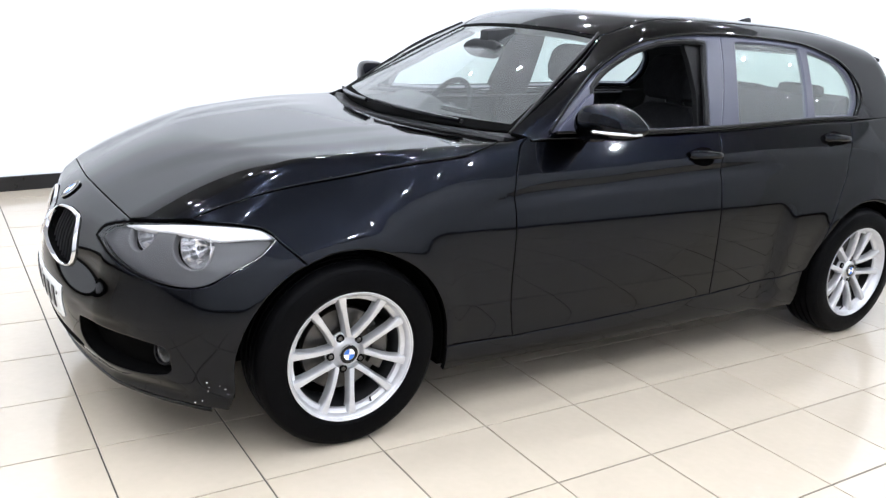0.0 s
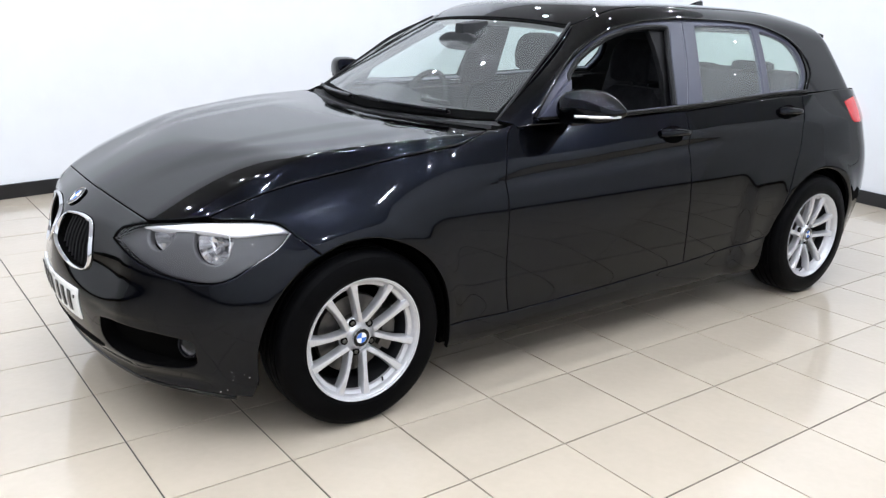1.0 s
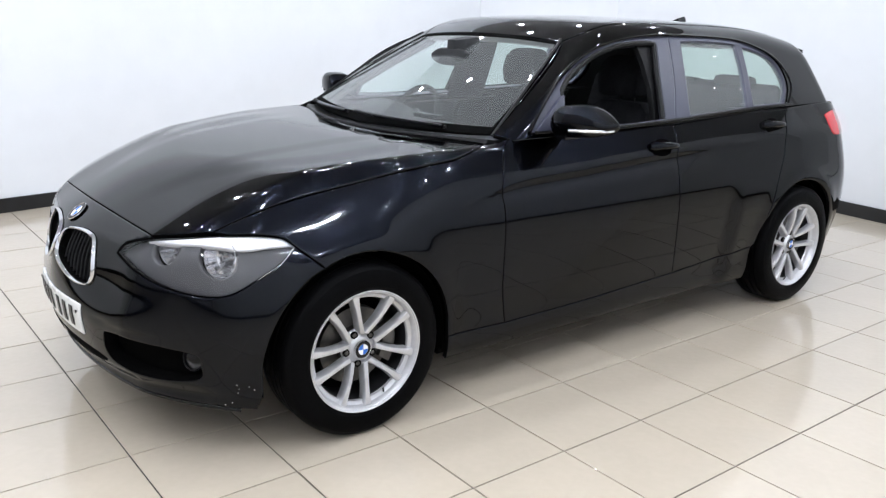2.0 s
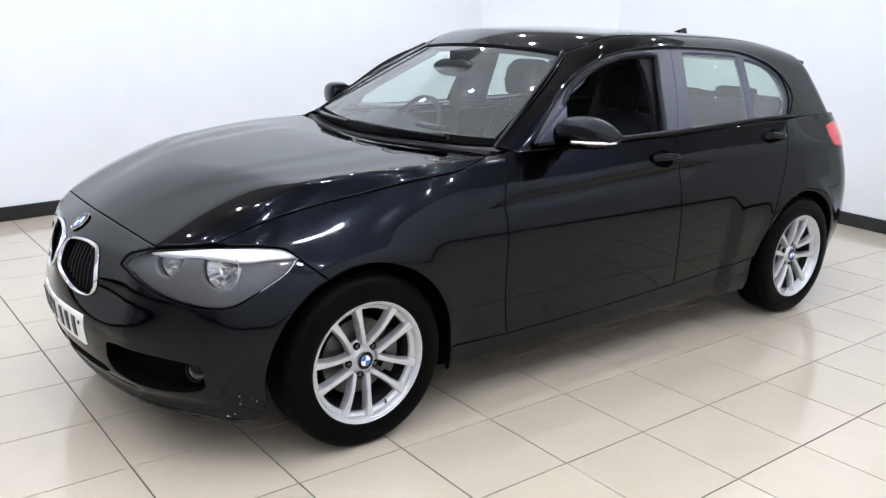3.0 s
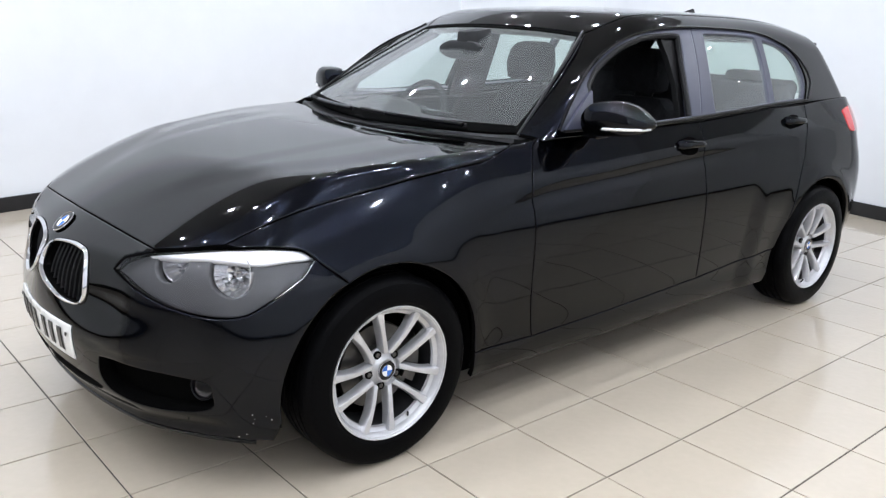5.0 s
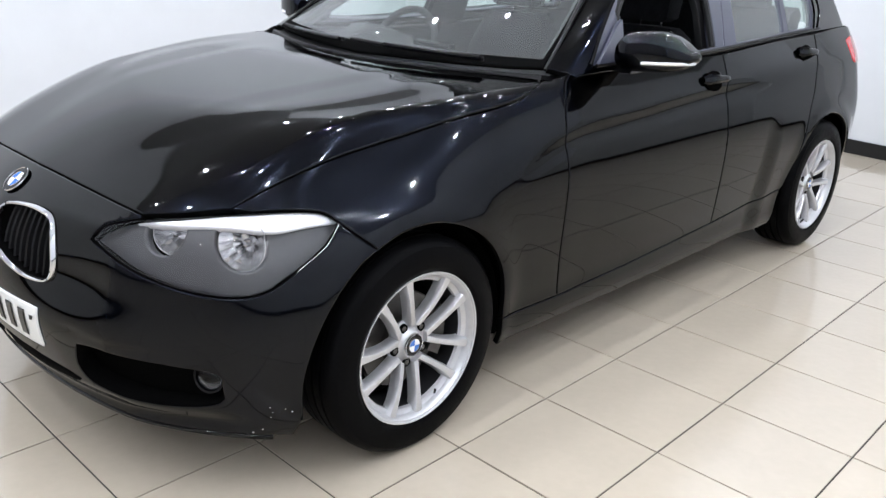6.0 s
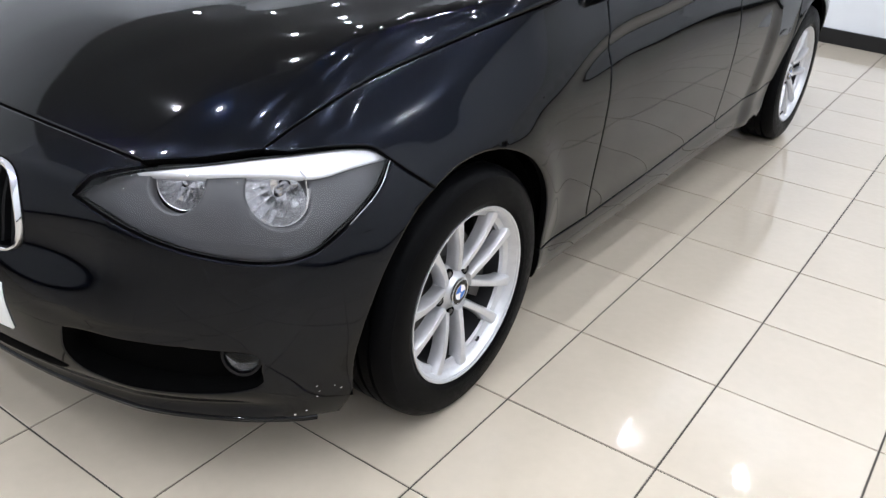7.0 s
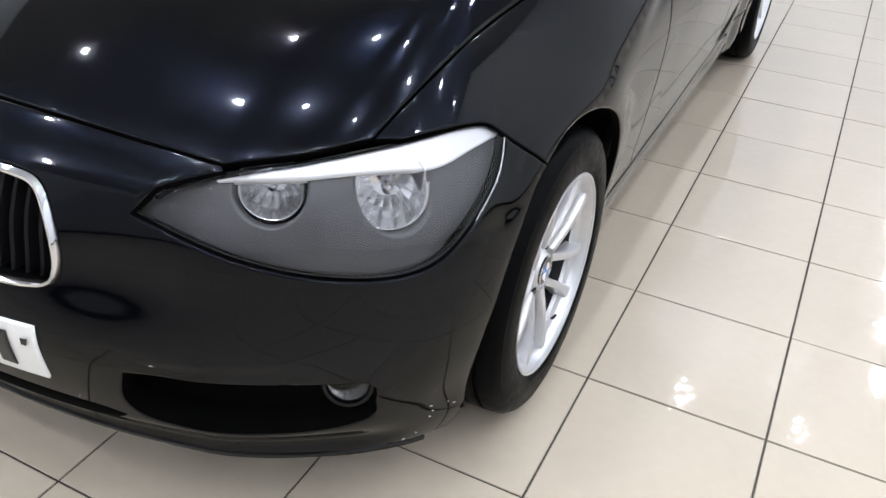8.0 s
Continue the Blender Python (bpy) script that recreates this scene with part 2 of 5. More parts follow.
def lower_body(x, a, z):
    lean = shoulder_lean(np.clip(x, -0.5, 1.0))
    tuck = low_tuck(np.minimum(z, 0.8)) + lean * soft(z - shoulder_line(x), 0.018 - 0.009 * step(x, 0.6, 0.8) * (1 - step(x, 1.5, 1.9)) + 0.19 * np.maximum(lean - 0.39, 0))
    rise = np.maximum(z - shoulder_line(x), 0)
    tuck = tuck + (0.6 * rise ** 2 - 0.15 * rise) * (1 - step(x, 0.25, 0.65))
    door = step(x, 0.1, 0.6)
    tuck = tuck + 0.15 * door * soft(z - 0.70, 0.04) - 0.05 * door * soft(z - shoulder_line(x), 0.018)
    tuck = tuck + 0.0100 * np.exp(-((z - shoulder_line(x) + 0.043) / 0.028) ** 2) * step(x, 0.3, 0.75) * (1 - step(x, 1.5, 2.3))
    tuck = tuck - 0.017 * step(x, 2.01, 2.15) * (1 - step(x, 2.95, 3.2)) * (1 - step(z, 0.55, 0.75))
    tuck = tuck - 0.018 * (1 - step(z, 0.45, 0.62)) * step(z, 0.2, 0.4) * (1 - step(x, -0.5, -0.28))
    for wheel_x in (0.0, 2.69):
        r = np.hypot(x - wheel_x, z - 0.316)
        tuck = tuck - 0.008 * np.exp(-((r - 0.375) / 0.05) ** 2)
    side = a - plan_width(x) + tuck
    ridge = dome_edge(x)
    dome = 0.0050 * (1 - step(a, ridge - 0.04, ridge + 0.10)) * step(x, -0.66, -0.4) * (1 - step(x, 0.2, 0.48))
    dome = dome + 0.0032 * (1 - step(a, spine_edge(x) - 0.03, spine_edge(x) + 0.09)) * step(x, -0.62, -0.35) * (1 - step(x, 0.2, 0.48))
    top = z - hood_line(x) + hood_crown(x) * (a / 0.7) ** 3 - dome - 0.25 * step(x, 0.62, 0.9)
    vee = 0.13 * step(z, 0.40, 0.58) * (np.sqrt(a * a + 0.0036) - 0.06) * np.exp(-(a / 0.5) ** 4)
    front = nose_line(z) + vee + 0.30 * a ** 2 + 0.55 * np.maximum(a - 0.5, 0) ** 1.5 - x
    front = front - 0.016 * np.exp(-(np.sqrt((z - 0.688 - 0.03 * a) ** 2 + 0.000009) - 0.003) / 0.030) * (1 - step(a, 0.46, 0.60))
    front = front + 0.016 * np.exp(-((z - 0.240) / 0.026) ** 2) * (1 - step(a, 0.70, 0.80))
    back = x - 0.03 - tail_line(z) + 0.22 * a ** 2 + 0.9 * np.maximum(a - 0.45, 0) ** 1.6
    recess = 0.004 * (1 - step(z, 0.430, 0.448)) * step(a, 0.30, 0.42) * step(z, 0.25, 0.31) * (1 - step(a, 0.56, 0.70))
    return recess + smax(smax(smax(side, np.where(x < 1.2, top, z - 1.2), 0.026), front, 0.12), back, 0.12)


def upper_body(x, a, z):
    side = 0.9 * (a - glass_width(x) + 0.40 * (z - 1.03) + 0.25 * np.maximum(z - 1.03, 0) ** 2)
    top = z - roof_line(x) + 0.022 * (a / 0.6) ** 2
    screen = 0.48 * (0.50 + 1.72 * (z - 1.0) + 0.3 * np.maximum(z - 1.0, 0) ** 2 + 0.30 * a ** 2 - x)
    hatch = 0.85 * (x - 3.09 + 0.62 * (z - 1.33) + 0.25 * a ** 2)
    return smax(smax(smax(side, top, 0.08), screen, 0.04), hatch, 0.08)


# ---- panels laid on the form ----
def inside(points, poly):
    x, y = points[:, 0:1], points[:, 1:2]
    a, b = poly, np.roll(poly, -1, 0)
    cross = (a[:, 1] > y) != (b[:, 1] > y)
    at = a[:, 0] + (y - a[:, 1]) * (b[:, 0] - a[:, 0]) / np.where(b[:, 1] == a[:, 1], 1e-12, b[:, 1] - a[:, 1])
    return (cross & (x < at)).sum(1) % 2 == 1


def rim_distance(points, poly):
    a, d = poly, np.roll(poly, -1, 0) - poly
    off = points[:, None] - a
    t = np.clip((off * d).sum(-1) / np.maximum((d * d).sum(-1), 1e-12), 0, 1)
    return np.linalg.norm(off - t[..., None] * d, axis=-1).min(1)


def shrink(poly, by):
    """The closed line moved inwards (outwards: minus)."""
    e = np.roll(poly, -1, 0) - poly
    e = e / np.maximum(np.linalg.norm(e, axis=1, keepdims=True), 1e-9)
    n = np.stack([-e[:, 1], e[:, 0]], 1)
    m = n + np.roll(n, 1, 0)
    m = m / np.maximum((m * m).sum(1, keepdims=True), 0.5) * 2
    area = (poly[:, 0] * np.roll(poly[:, 1], -1) - poly[:, 1] * np.roll(poly[:, 0], -1)).sum()
    return poly + (by if area > 0 else -by) * m


def thin(poly, least=0.003):
    keep = [poly[0]]
    for p in poly[1:]:
        if np.linalg.norm(p - keep[-1]) > least:
            keep.append(p)
    if np.linalg.norm(keep[0] - keep[-1]) < least:
        keep.pop()
    return np.array(keep)


def slope(form, p):
    g = []
    for i in range(3):
        d = np.zeros(3)
        d[i] = 0.0015
        g.append(form(*(p + d).T) - form(*(p - d).T))
    g = np.stack(g, 1)
    return g / np.maximum(np.linalg.norm(g, axis=1, keepdims=True), 1e-9)


def lay(form, uv, axes, span, off=0.0):
    """Drops flat points on the form, along the third axis, from outside."""
    u, v, n = axes
    base = uv[:, :1] * u + uv[:, 1:] * v
    s = np.linspace(span[1], span[0], 160)
    grid = base[:, None] + s[None, :, None] * n
    f = form(grid[..., 0], grid[..., 1], grid[..., 2]) - off
    below = f < 0
    hit = below.argmax(1)
    none = ~below.any(1)
    hit[none] = np.abs(f[none]).argmin(1)
    hi, lo = s[np.maximum(hit - 1, 0)], s[hit]
    for _ in range(26):
        mid = 0.5 * (hi + lo)
        p = base + mid[:, None] * n
        neg = form(*p.T) - off < 0
        lo, hi = np.where(neg, mid, lo), np.where(neg, hi, mid)
    s = np.where(none, lo, 0.5 * (lo + hi))
    return base + s[:, None] * n


def snap(form, p):
    """Moves points along the slope onto the form."""
    p = np.array(p, float)
    for _ in range(5):
        g = []
        for i in range(3):
            d = np.zeros(3)
            d[i] = 0.0015
            g.append((form(*(p + d).T) - form(*(p - d).T)) / 0.003)
        g = np.stack(g, 1)
        move = -form(*p.T)[:, None] * g / np.maximum((g * g).sum(1, keepdims=True), 1e-6)
        size = np.linalg.norm(move, axis=1, keepdims=True)
        p = p + move * np.minimum(1, 0.02 / np.maximum(size, 1e-9))
    return p


def form_low(x, a, z):
    return lower_body(x, np.abs(a), z)


def form_up(x, a, z):
    return upper_body(x, np.abs(a), z)


def panel(edges, way, form, off=0.0, gap=0.0018, grain=0.03, lip=0.018, roll=0.0016, holes=(), middle=False, hole_lip=0.02):
    """Vertices, normals and faces of one sheet of bodywork. edges: chains of (x, a, z), smooth inside and cornered where they meet."""
    from mathutils.geometry import delaunay_2d_cdt
    n = np.array(way, float)
    n /= np.linalg.norm(n)
    u = np.cross((0, 0, 1.0), n) if abs(n[2]) < 0.9 else np.cross(n, (0, 1.0, 0))
    u /= np.linalg.norm(u)
    v = np.cross(n, u)
    outline = np.vstack([spline(e)[:-1] for e in edges])
    outline = snap(form, outline)
    flat = thin(np.stack([outline @ u, outline @ v], 1))
    depth = outline @ n
    span = (depth.min() - 0.16, depth.max() + 0.16)
    rings = [shrink(flat, gap)]
    inner = [shrink(flat, gap + 0.0045)]
    for h in holes:
        line = snap(form, np.vstack([spline(e)[:-1] for e in h]))
        ring = thin(np.stack([line @ u, line @ v], 1))
        rings.append(ring)
        inner.append(shrink(ring, -0.0045))
    pts = np.vstack(rings)
    loops, k = [], 0
    for r in rings:
        loops.append(list(range(k, k + len(r))))
        k += len(r)
    lo, hi = flat.min(0), flat.max(0)
    gx, gy = np.meshgrid(np.arange(lo[0], hi[0], grain), np.arange(lo[1], hi[1], grain * 0.87))
    gx = gx + (np.arange(gx.shape[0]) % 2 * grain / 2)[:, None]
    fill = np.stack([gx.ravel(), gy.ravel()], 1)
    ok = inside(fill, rings[0])
    for r in rings[1:]:
        ok &= ~inside(fill, r)
    fill = fill[ok]
    for r in rings:
        fill = fill[rim_distance(fill, r) > max(0.4 * grain, 0.009)]
    ring2 = np.vstack(inner)
    good = inside(ring2, rings[0]) & (rim_distance(ring2, rings[0]) > 0.0025)
    for r in rings[1:]:
        good &= ~inside(ring2, r) & (rim_distance(ring2, r) > 0.003)
    ring2 = ring2[good]
    every = np.vstack([pts, ring2, fill])
    lines = [(l[i], l[(i + 1) % len(l)]) for l in loops for i in range(len(l))]
    co, _, faces, origin, _, _ = delaunay_2d_cdt([Vector(p) for p in every], lines, [], 0, 1e-6)
    co = np.array([(p.x, p.y) for p in co])
    faces = np.array([f[:] for f in faces])
    mid = co[faces].mean(1)
    ok = inside(mid, rings[0])
    for r in rings[1:]:
        ok &= ~inside(mid, r)
    faces = faces[ok]
    p = lay(form, co, (u, v, n), span, off)
    nor = slope(form, p)
    where = {o: i for i, os_ in enumerate(origin) for o in os_}
    if (np.cross(p[faces[0][1]] - p[faces[0][0]], p[faces[0][2]] - p[faces[0][0]]) @ nor[faces[0][0]]) < 0:
        faces = faces[:, ::-1]
    verts, normals, faces = list(p), list(nor), [tuple(f) for f in faces]
    for k, loop in enumerate(loops):
        ids = [where[i] for i in loop]
        seam = [middle and abs(verts[i][1]) < 0.006 for i in ids]
        low = []
        count = len(ids)
        here = np.array([verts[i] for i in ids])
        along = np.roll(here, -1, 0) - np.roll(here, 1, 0)
        area = (rings[k][:, 0] * np.roll(rings[k][:, 1], -1) - rings[k][:, 1] * np.roll(rings[k][:, 0], -1)).sum()
        sign = (1 if area > 0 else -1) * (1 if k == 0 else -1)
        for j, i in enumerate(ids):
            if seam[j]:
                verts[i] = np.array([verts[i][0], 0.0, verts[i][2]])
                normals[i] = normals[i] * [1, 0, 1]
                low.append(None)
                continue
            out = np.cross(along[j], nor[i]) * sign
            out = out / max(np.linalg.norm(out), 1e-9)
            verts[i] = verts[i] - roll * nor[i]
            before, after = here[j] - here[j - 1], here[(j + 1) % count] - here[j]
            straight = before @ after / max(np.linalg.norm(before) * np.linalg.norm(after), 1e-9)
            tilt = nor[i] + (0.9 * out if straight > 0.85 else 0.0)
            normals[i] = tilt / np.linalg.norm(tilt)
            low.append(len(verts))
            verts.append(verts[i] - (lip if k == 0 else hole_lip) * nor[i])
            normals.append(out)
        for j in range(count):
            a, b = ids[j], ids[(j + 1) % count]
            c, d = low[(j + 1) % count], low[j]
            if c is None or d is None:
                continue
            quad = (a, d, c, b)
            fn = np.cross(verts[d] - verts[a], verts[c] - verts[a])
            if fn @ normals[d] < 0:
                quad = quad[::-1]
            faces.append(quad)
    return np.array(verts), np.array(normals), faces


def rim_wall(edges, way, form, off, depth, gap=0.004):
    """The strip that runs from a panel's edge straight inwards."""
    n = np.array(way, float)
    n /= np.linalg.norm(n)
    u = np.cross((0, 0, 1.0), n)
    u /= np.linalg.norm(u)
    v = np.cross(n, u)
    outline = np.vstack([spline(e)[:-1] for e in edges])
    flat = shrink(thin(np.stack([outline @ u, outline @ v], 1)), gap)
    d = outline @ n
    top = lay(form, flat, (u, v, n), (d.min() - 0.16, d.max() + 0.16), off)
    low = top - depth * n + 0.015 * (top.mean(0) - top)
    k = len(top)
    out = top - top.mean(0)
    out = -(out - (out @ n)[:, None] * n)
    out /= np.linalg.norm(out, axis=1, keepdims=True)
    faces = [(i, (i + 1) % k, (i + 1) % k + k, i + k) for i in range(k)]
    if np.cross(top[1] - top[0], low[0] - top[0]) @ out[0] < 0:
        faces = [f[::-1] for f in faces]
    return np.vstack([top, low]), np.vstack([out, out]), faces


def dark_rims(ob):
    """Painted sheets get black flanges, which put the shade of joints and recesses into colour."""
    if ob.data.materials[0] == paint:
        ob.data.materials.append(deep_black)
        for face in ob.data.polygons:
            if len(face.vertices) == 4:
                face.material_index = 1
    return ob


def sheet(name, made, mat, parent, label="", sides=1):
    """sides 1: the near side; -1: its mirror image; 0: as it lies across the middle; 2: both halves in one mesh."""
    verts, normals, faces = made
    flip = np.array([1, -1, 1])
    if sides in (1, 0):
        return dark_rims(mesh_object(name, verts * flip, [f[::-1] for f in faces], mat, parent, label, normals * flip))
    if sides == -1:
        return dark_rims(mesh_object(name, verts, faces, mat, parent, label, normals))
    k = len(verts)
    return dark_rims(mesh_object(name, np.vstack([verts * flip, verts]), [f[::-1] for f in faces] + [tuple(i + k for i in f) for f in faces],
                       mat, parent, label, np.vstack([normals * flip, normals])))


def both(name, made, mat, parent, label=""):
    return [sheet(name, made, mat, parent, label, side) for side in (1, -1)]


def mirrored(edges):
    """A half outline that begins and ends on the middle plane, completed with its mirror image."""
    return edges + [[(x, -a, z) for x, a, z in reversed(e)] for e in reversed(edges)]


def arc(cx, cz, r, start, end, a=0.87, steps=9):
    return [(cx + r * math.cos(radians(t)), a, cz + r * math.sin(radians(t))) for t in np.linspace(start, end, steps)]


# ---- the room ----
CEILING = 3.7
CORNERS = [(-6.2, 2.36), (4.74, 4.30), (5.385, 2.86), (4.93, -1.60), (9.40, -1.75), (9.40, -4.50), (-6.2, -4.9)]
WALL_NAMES = ["wall_north", "wall_chamfer", "wall_east", "wall_return", "wall_far_east", "wall_south", "wall_west"]


def wall(name, a, b):
    a, b = Vector((*a, 0)), Vector((*b, 0))
    d = (b - a).normalized()
    out = Vector((-d.y, d.x, 0))
    bm = bmesh.new()
    base = [a - d * 0.0, b, b + out * 0.15 + d * 0.15, a + out * 0.15 - d * 0.15]
    low = [bm.verts.new(p) for p in base]
    top = [bm.verts.new(p + Vector((0, 0, CEILING))) for p in base]
    bm.faces.new(low[::-1]), bm.faces.new(top)
    for i in range(4):
        j = (i + 1) % 4
        bm.faces.new((low[i], low[j], top[j], top[i]))
    # The west wall is out of view; its grey dims what the paintwork reflects.
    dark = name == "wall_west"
    ob = part(name, bm, dimmed_wall if dark else wall_paint, smooth=False)
    tagged(ob, "unseen showroom wall, greyed to dim its reflection" if dark else "white painted plain showroom wall, slightly marked", "wall", kind="structure")
    bm = bmesh.new()
    inn = -out
    q = [a + inn * 0.003, b + inn * 0.003, b + inn * 0.018, a + inn * 0.018]
    low = [bm.verts.new(p + Vector((0, 0, 0.001))) for p in q]
    top = [bm.verts.new(p + Vector((0, 0, 0.105))) for p in q]
    bm.faces.new(low), bm.faces.new(top)
    for i in range(4):
        j = (i + 1) % 4
        bm.faces.new((low[i], low[j], top[j], top[i]))
    sk = part("baseboard", bm, skirting_black, smooth=False, bevel=0.003)
    tagged(sk, "glossy black skirting board along the white wall", "skirting board", kind="structure")


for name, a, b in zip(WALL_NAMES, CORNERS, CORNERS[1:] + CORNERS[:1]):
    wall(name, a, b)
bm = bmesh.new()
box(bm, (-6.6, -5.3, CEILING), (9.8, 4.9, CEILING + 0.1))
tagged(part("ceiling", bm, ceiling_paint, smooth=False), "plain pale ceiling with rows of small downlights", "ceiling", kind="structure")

bm = bmesh.new()
box(bm, (-6.6, -5.3, -0.1), (9.8, 4.9, -0.0035))
floor = tagged(part("floor", bm, grout, smooth=False), "polished cream tile floor with thin dark joints", "floor", kind="structure")


# ---- downlights: a regular field of small round lamps let into the ceiling ----
def make_downlight():
    lamp = empty("ceiling_light")
    bm = bmesh.new()
    lathe(bm, [(0.028, 0.004), (0.030, -0.003), (0.044, -0.003), (0.048, 0.0), (0.048, 0.004)], steps=20, closed=True)
    part("bezel", bm, silver, lamp, "brushed silver ring")
    bm = bmesh.new()
    lathe(bm, [(0.0275, -0.001), (0.0272, -0.008), (0.0215, -0.014), (0.0120, -0.0175), (0.0004, -0.0185)], steps=16)
    bmesh.ops.recalc_face_normals(bm, faces=list(bm.faces))
    me = bpy.data.meshes.new("diffuser")
    bm.to_mesh(me)
    bm.free()
    me.materials.append(downlight)
    glow = new("diffuser", me)
    glow.parent = lamp
    return tagged(lamp, "small round recessed downlight, lit", "ceiling light", group="downlights in the ceiling")


first = make_downlight()
# The rows beyond x 5.6 are added out of view to brighten mirrored walls.
spots = [(-4.35 + 1.0 * i, 1.2 - 1.02 * j) for i in range(8) for j in range(6)] + [(4.62, 1.2 - 1.02 * k) for k in range(6)] + [(1.65 + 1.0 * i, 2.22 + 1.02 * j) for i in range(3) for j in range(2)] + [(4.62, 2.22)] + [(-2.35 + 1.0 * i, 2.22) for i in range(3)] + [(5.65 + 1.0 * i, -2.4 - 1.02 * j) for i in range(4) for j in range(2)]
spots = [(x, y) for x, y in spots if y < 2.35 + 0.177 * (x + 6.2) - 0.3 and (x < 4.7 or y < -2)]
first.matrix_basis = pose(*spots[0], CEILING - 0.005)
for x, y in spots[1:]:
    copy_thing(first, pose(x, y, CEILING - 0.005))

# ---- the car ----
car = tagged(empty("car"), "glossy black five-door hatchback with silver alloy wheels, parked", "car")

HOOD_FRONT = [(-0.640, 0, 0.765), (-0.632, 0.18, 0.761), (-0.619, 0.335, 0.751), (-0.602, 0.522, 0.739)]
HOOD_LAMP = [(-0.602, 0.522, 0.739), (-0.54, 0.62, 0.756), (-0.466, 0.692, 0.769)]
HOOD_SIDE = [(-0.466, 0.692, 0.769), (-0.35, 0.704, 0.807), (-0.15, 0.718, 0.853), (0.10, 0.754, 0.895), (0.30, 0.790, 0.927), (0.42, 0.811, 0.949), (0.475, 0.81, 0.968), (0.54, 0.785, 0.99), (0.60, 0.735, 1.002)]
HOOD_REAR = [(0.60, 0.735, 1.002), (0.535, 0.45, 1.0), (0.475, 0.2, 1.01), (0.455, 0, 1.01)]
LAMP_IN = [(-0.683, 0.415, 0.665), (-0.656, 0.445, 0.700)]
LAMP_TOP = [(-0.656, 0.445, 0.700), (-0.608, 0.530, 0.732), (-0.532, 0.640, 0.752), (-0.43, 0.723, 0.760), (-0.325, 0.770, 0.755), (-0.27, 0.787, 0.742), (-0.238, 0.806, 0.712)]
LAMP_LOW = [(-0.238, 0.806, 0.712), (-0.30, 0.832, 0.675), (-0.385, 0.833, 0.632), (-0.465, 0.812, 0.592), (-0.533, 0.764, 0.583), (-0.606, 0.674, 0.596), (-0.655, 0.582, 0.620), (-0.677, 0.50, 0.645), (-0.683, 0.415, 0.665)]
FENDER_NOSE = [(-0.238, 0.806, 0.712), (-0.205, 0.832, 0.682), (-0.158, 0.86, 0.64)]
ARCH_F, ARCH_R = (-0.012, 0.30, 0.375), (2.668, 0.29, 0.382)
DOOR_FRONT = [(0.665, 0.848, 0.275), (0.628, 0.860, 0.42), (0.612, 0.874, 0.55), (0.606, 0.876, 0.70), (0.603, 0.873, 0.85), (0.628, 0.847, 0.935), (0.655, 0.815, 0.99), (0.685, 0.81, 1.015)]
DOOR_MID = [(1.700, 0.854, 0.311), (1.660, 0.878, 0.545), (1.638, 0.880, 0.78), (1.638, 0.878, 0.905), (1.652, 0.843, 1.022)]
DOOR_REAR = [(2.345, 0.878, 0.49), (2.40, 0.88, 0.62), (2.43, 0.883, 0.70), (2.476, 0.882, 0.80), (2.491, 0.88, 0.884), (2.528, 0.855, 0.979), (2.55, 0.83, 1.056)]
SILL_TOP_F = [(0.665, 0.848, 0.275), (1.135, 0.850, 0.286), (1.700, 0.854, 0.311)]
SILL_TOP_R = [(1.700, 0.854, 0.311), (2.0, 0.862, 0.334), (2.28, 0.869, 0.363)]
BELT_F = [(0.685, 0.81, 1.015), (1.0, 0.815, 1.014), (1.4, 0.82, 1.018), (1.652, 0.843, 1.026)]
BELT_R = [(1.652, 0.843, 1.026), (2.1, 0.83, 1.044), (2.55, 0.83, 1.056)]


def back(chain):
    return list(reversed(chain))


def arch_between(centre, p, q):
    cx, cz, r = centre
    s, e = (math.degrees(math.atan2(k[2] - cz, k[0] - cx)) % 360 for k in (p, q))
    e += 360 if e - s < -180 else -360 if e - s > 180 else 0
    ends = [p] + arc(cx, cz, r, s, e)[1:-1] + [q]
    return ends


made = panel(mirrored([HOOD_FRONT, HOOD_LAMP, HOOD_SIDE, HOOD_REAR]), (-0.2, 0, 1), form_low, grain=0.022)
sheet("bonnet", made, paint, car, "glossy black bonnet with two faint ridges", 0)

fend_low = (0.372, 0.86, 0.283)
fender_edges = [FENDER_NOSE, arch_between(ARCH_F, FENDER_NOSE[-1], fend_low), [fend_low, DOOR_FRONT[0]], DOOR_FRONT,
                [DOOR_FRONT[-1], HOOD_SIDE[-1]], back(HOOD_SIDE), [HOOD_SIDE[0], LAMP_TOP[3]], LAMP_TOP[3:]]
made = panel(fender_edges, (0, 0.75, 0.62), form_low, grain=0.015)
both("front_wing", made, paint, car)

KIDNEY = [(-0.776, 0.022, 0.60), (-0.760, 0.022, 0.645), (-0.738, 0.05, 0.678), (-0.718, 0.13, 0.692), (-0.702, 0.215, 0.692), (-0.703, 0.262, 0.678),
          (-0.722, 0.292, 0.62), (-0.736, 0.297, 0.56), (-0.745, 0.278, 0.533), (-0.762, 0.20, 0.527), (-0.777, 0.12, 0.542), (-0.782, 0.05, 0.572)]
SIDE_INTAKE = [(-0.742, 0.40, 0.40), (-0.717, 0.475, 0.408), (-0.671, 0.575, 0.405), (-0.606, 0.675, 0.40), (-0.555, 0.742, 0.388), (-0.547, 0.748, 0.345), (-0.553, 0.738, 0.302), (-0.63, 0.632, 0.276), (-0.705, 0.48, 0.280), (-0.73, 0.41, 0.295), (-0.74, 0.385, 0.335)]
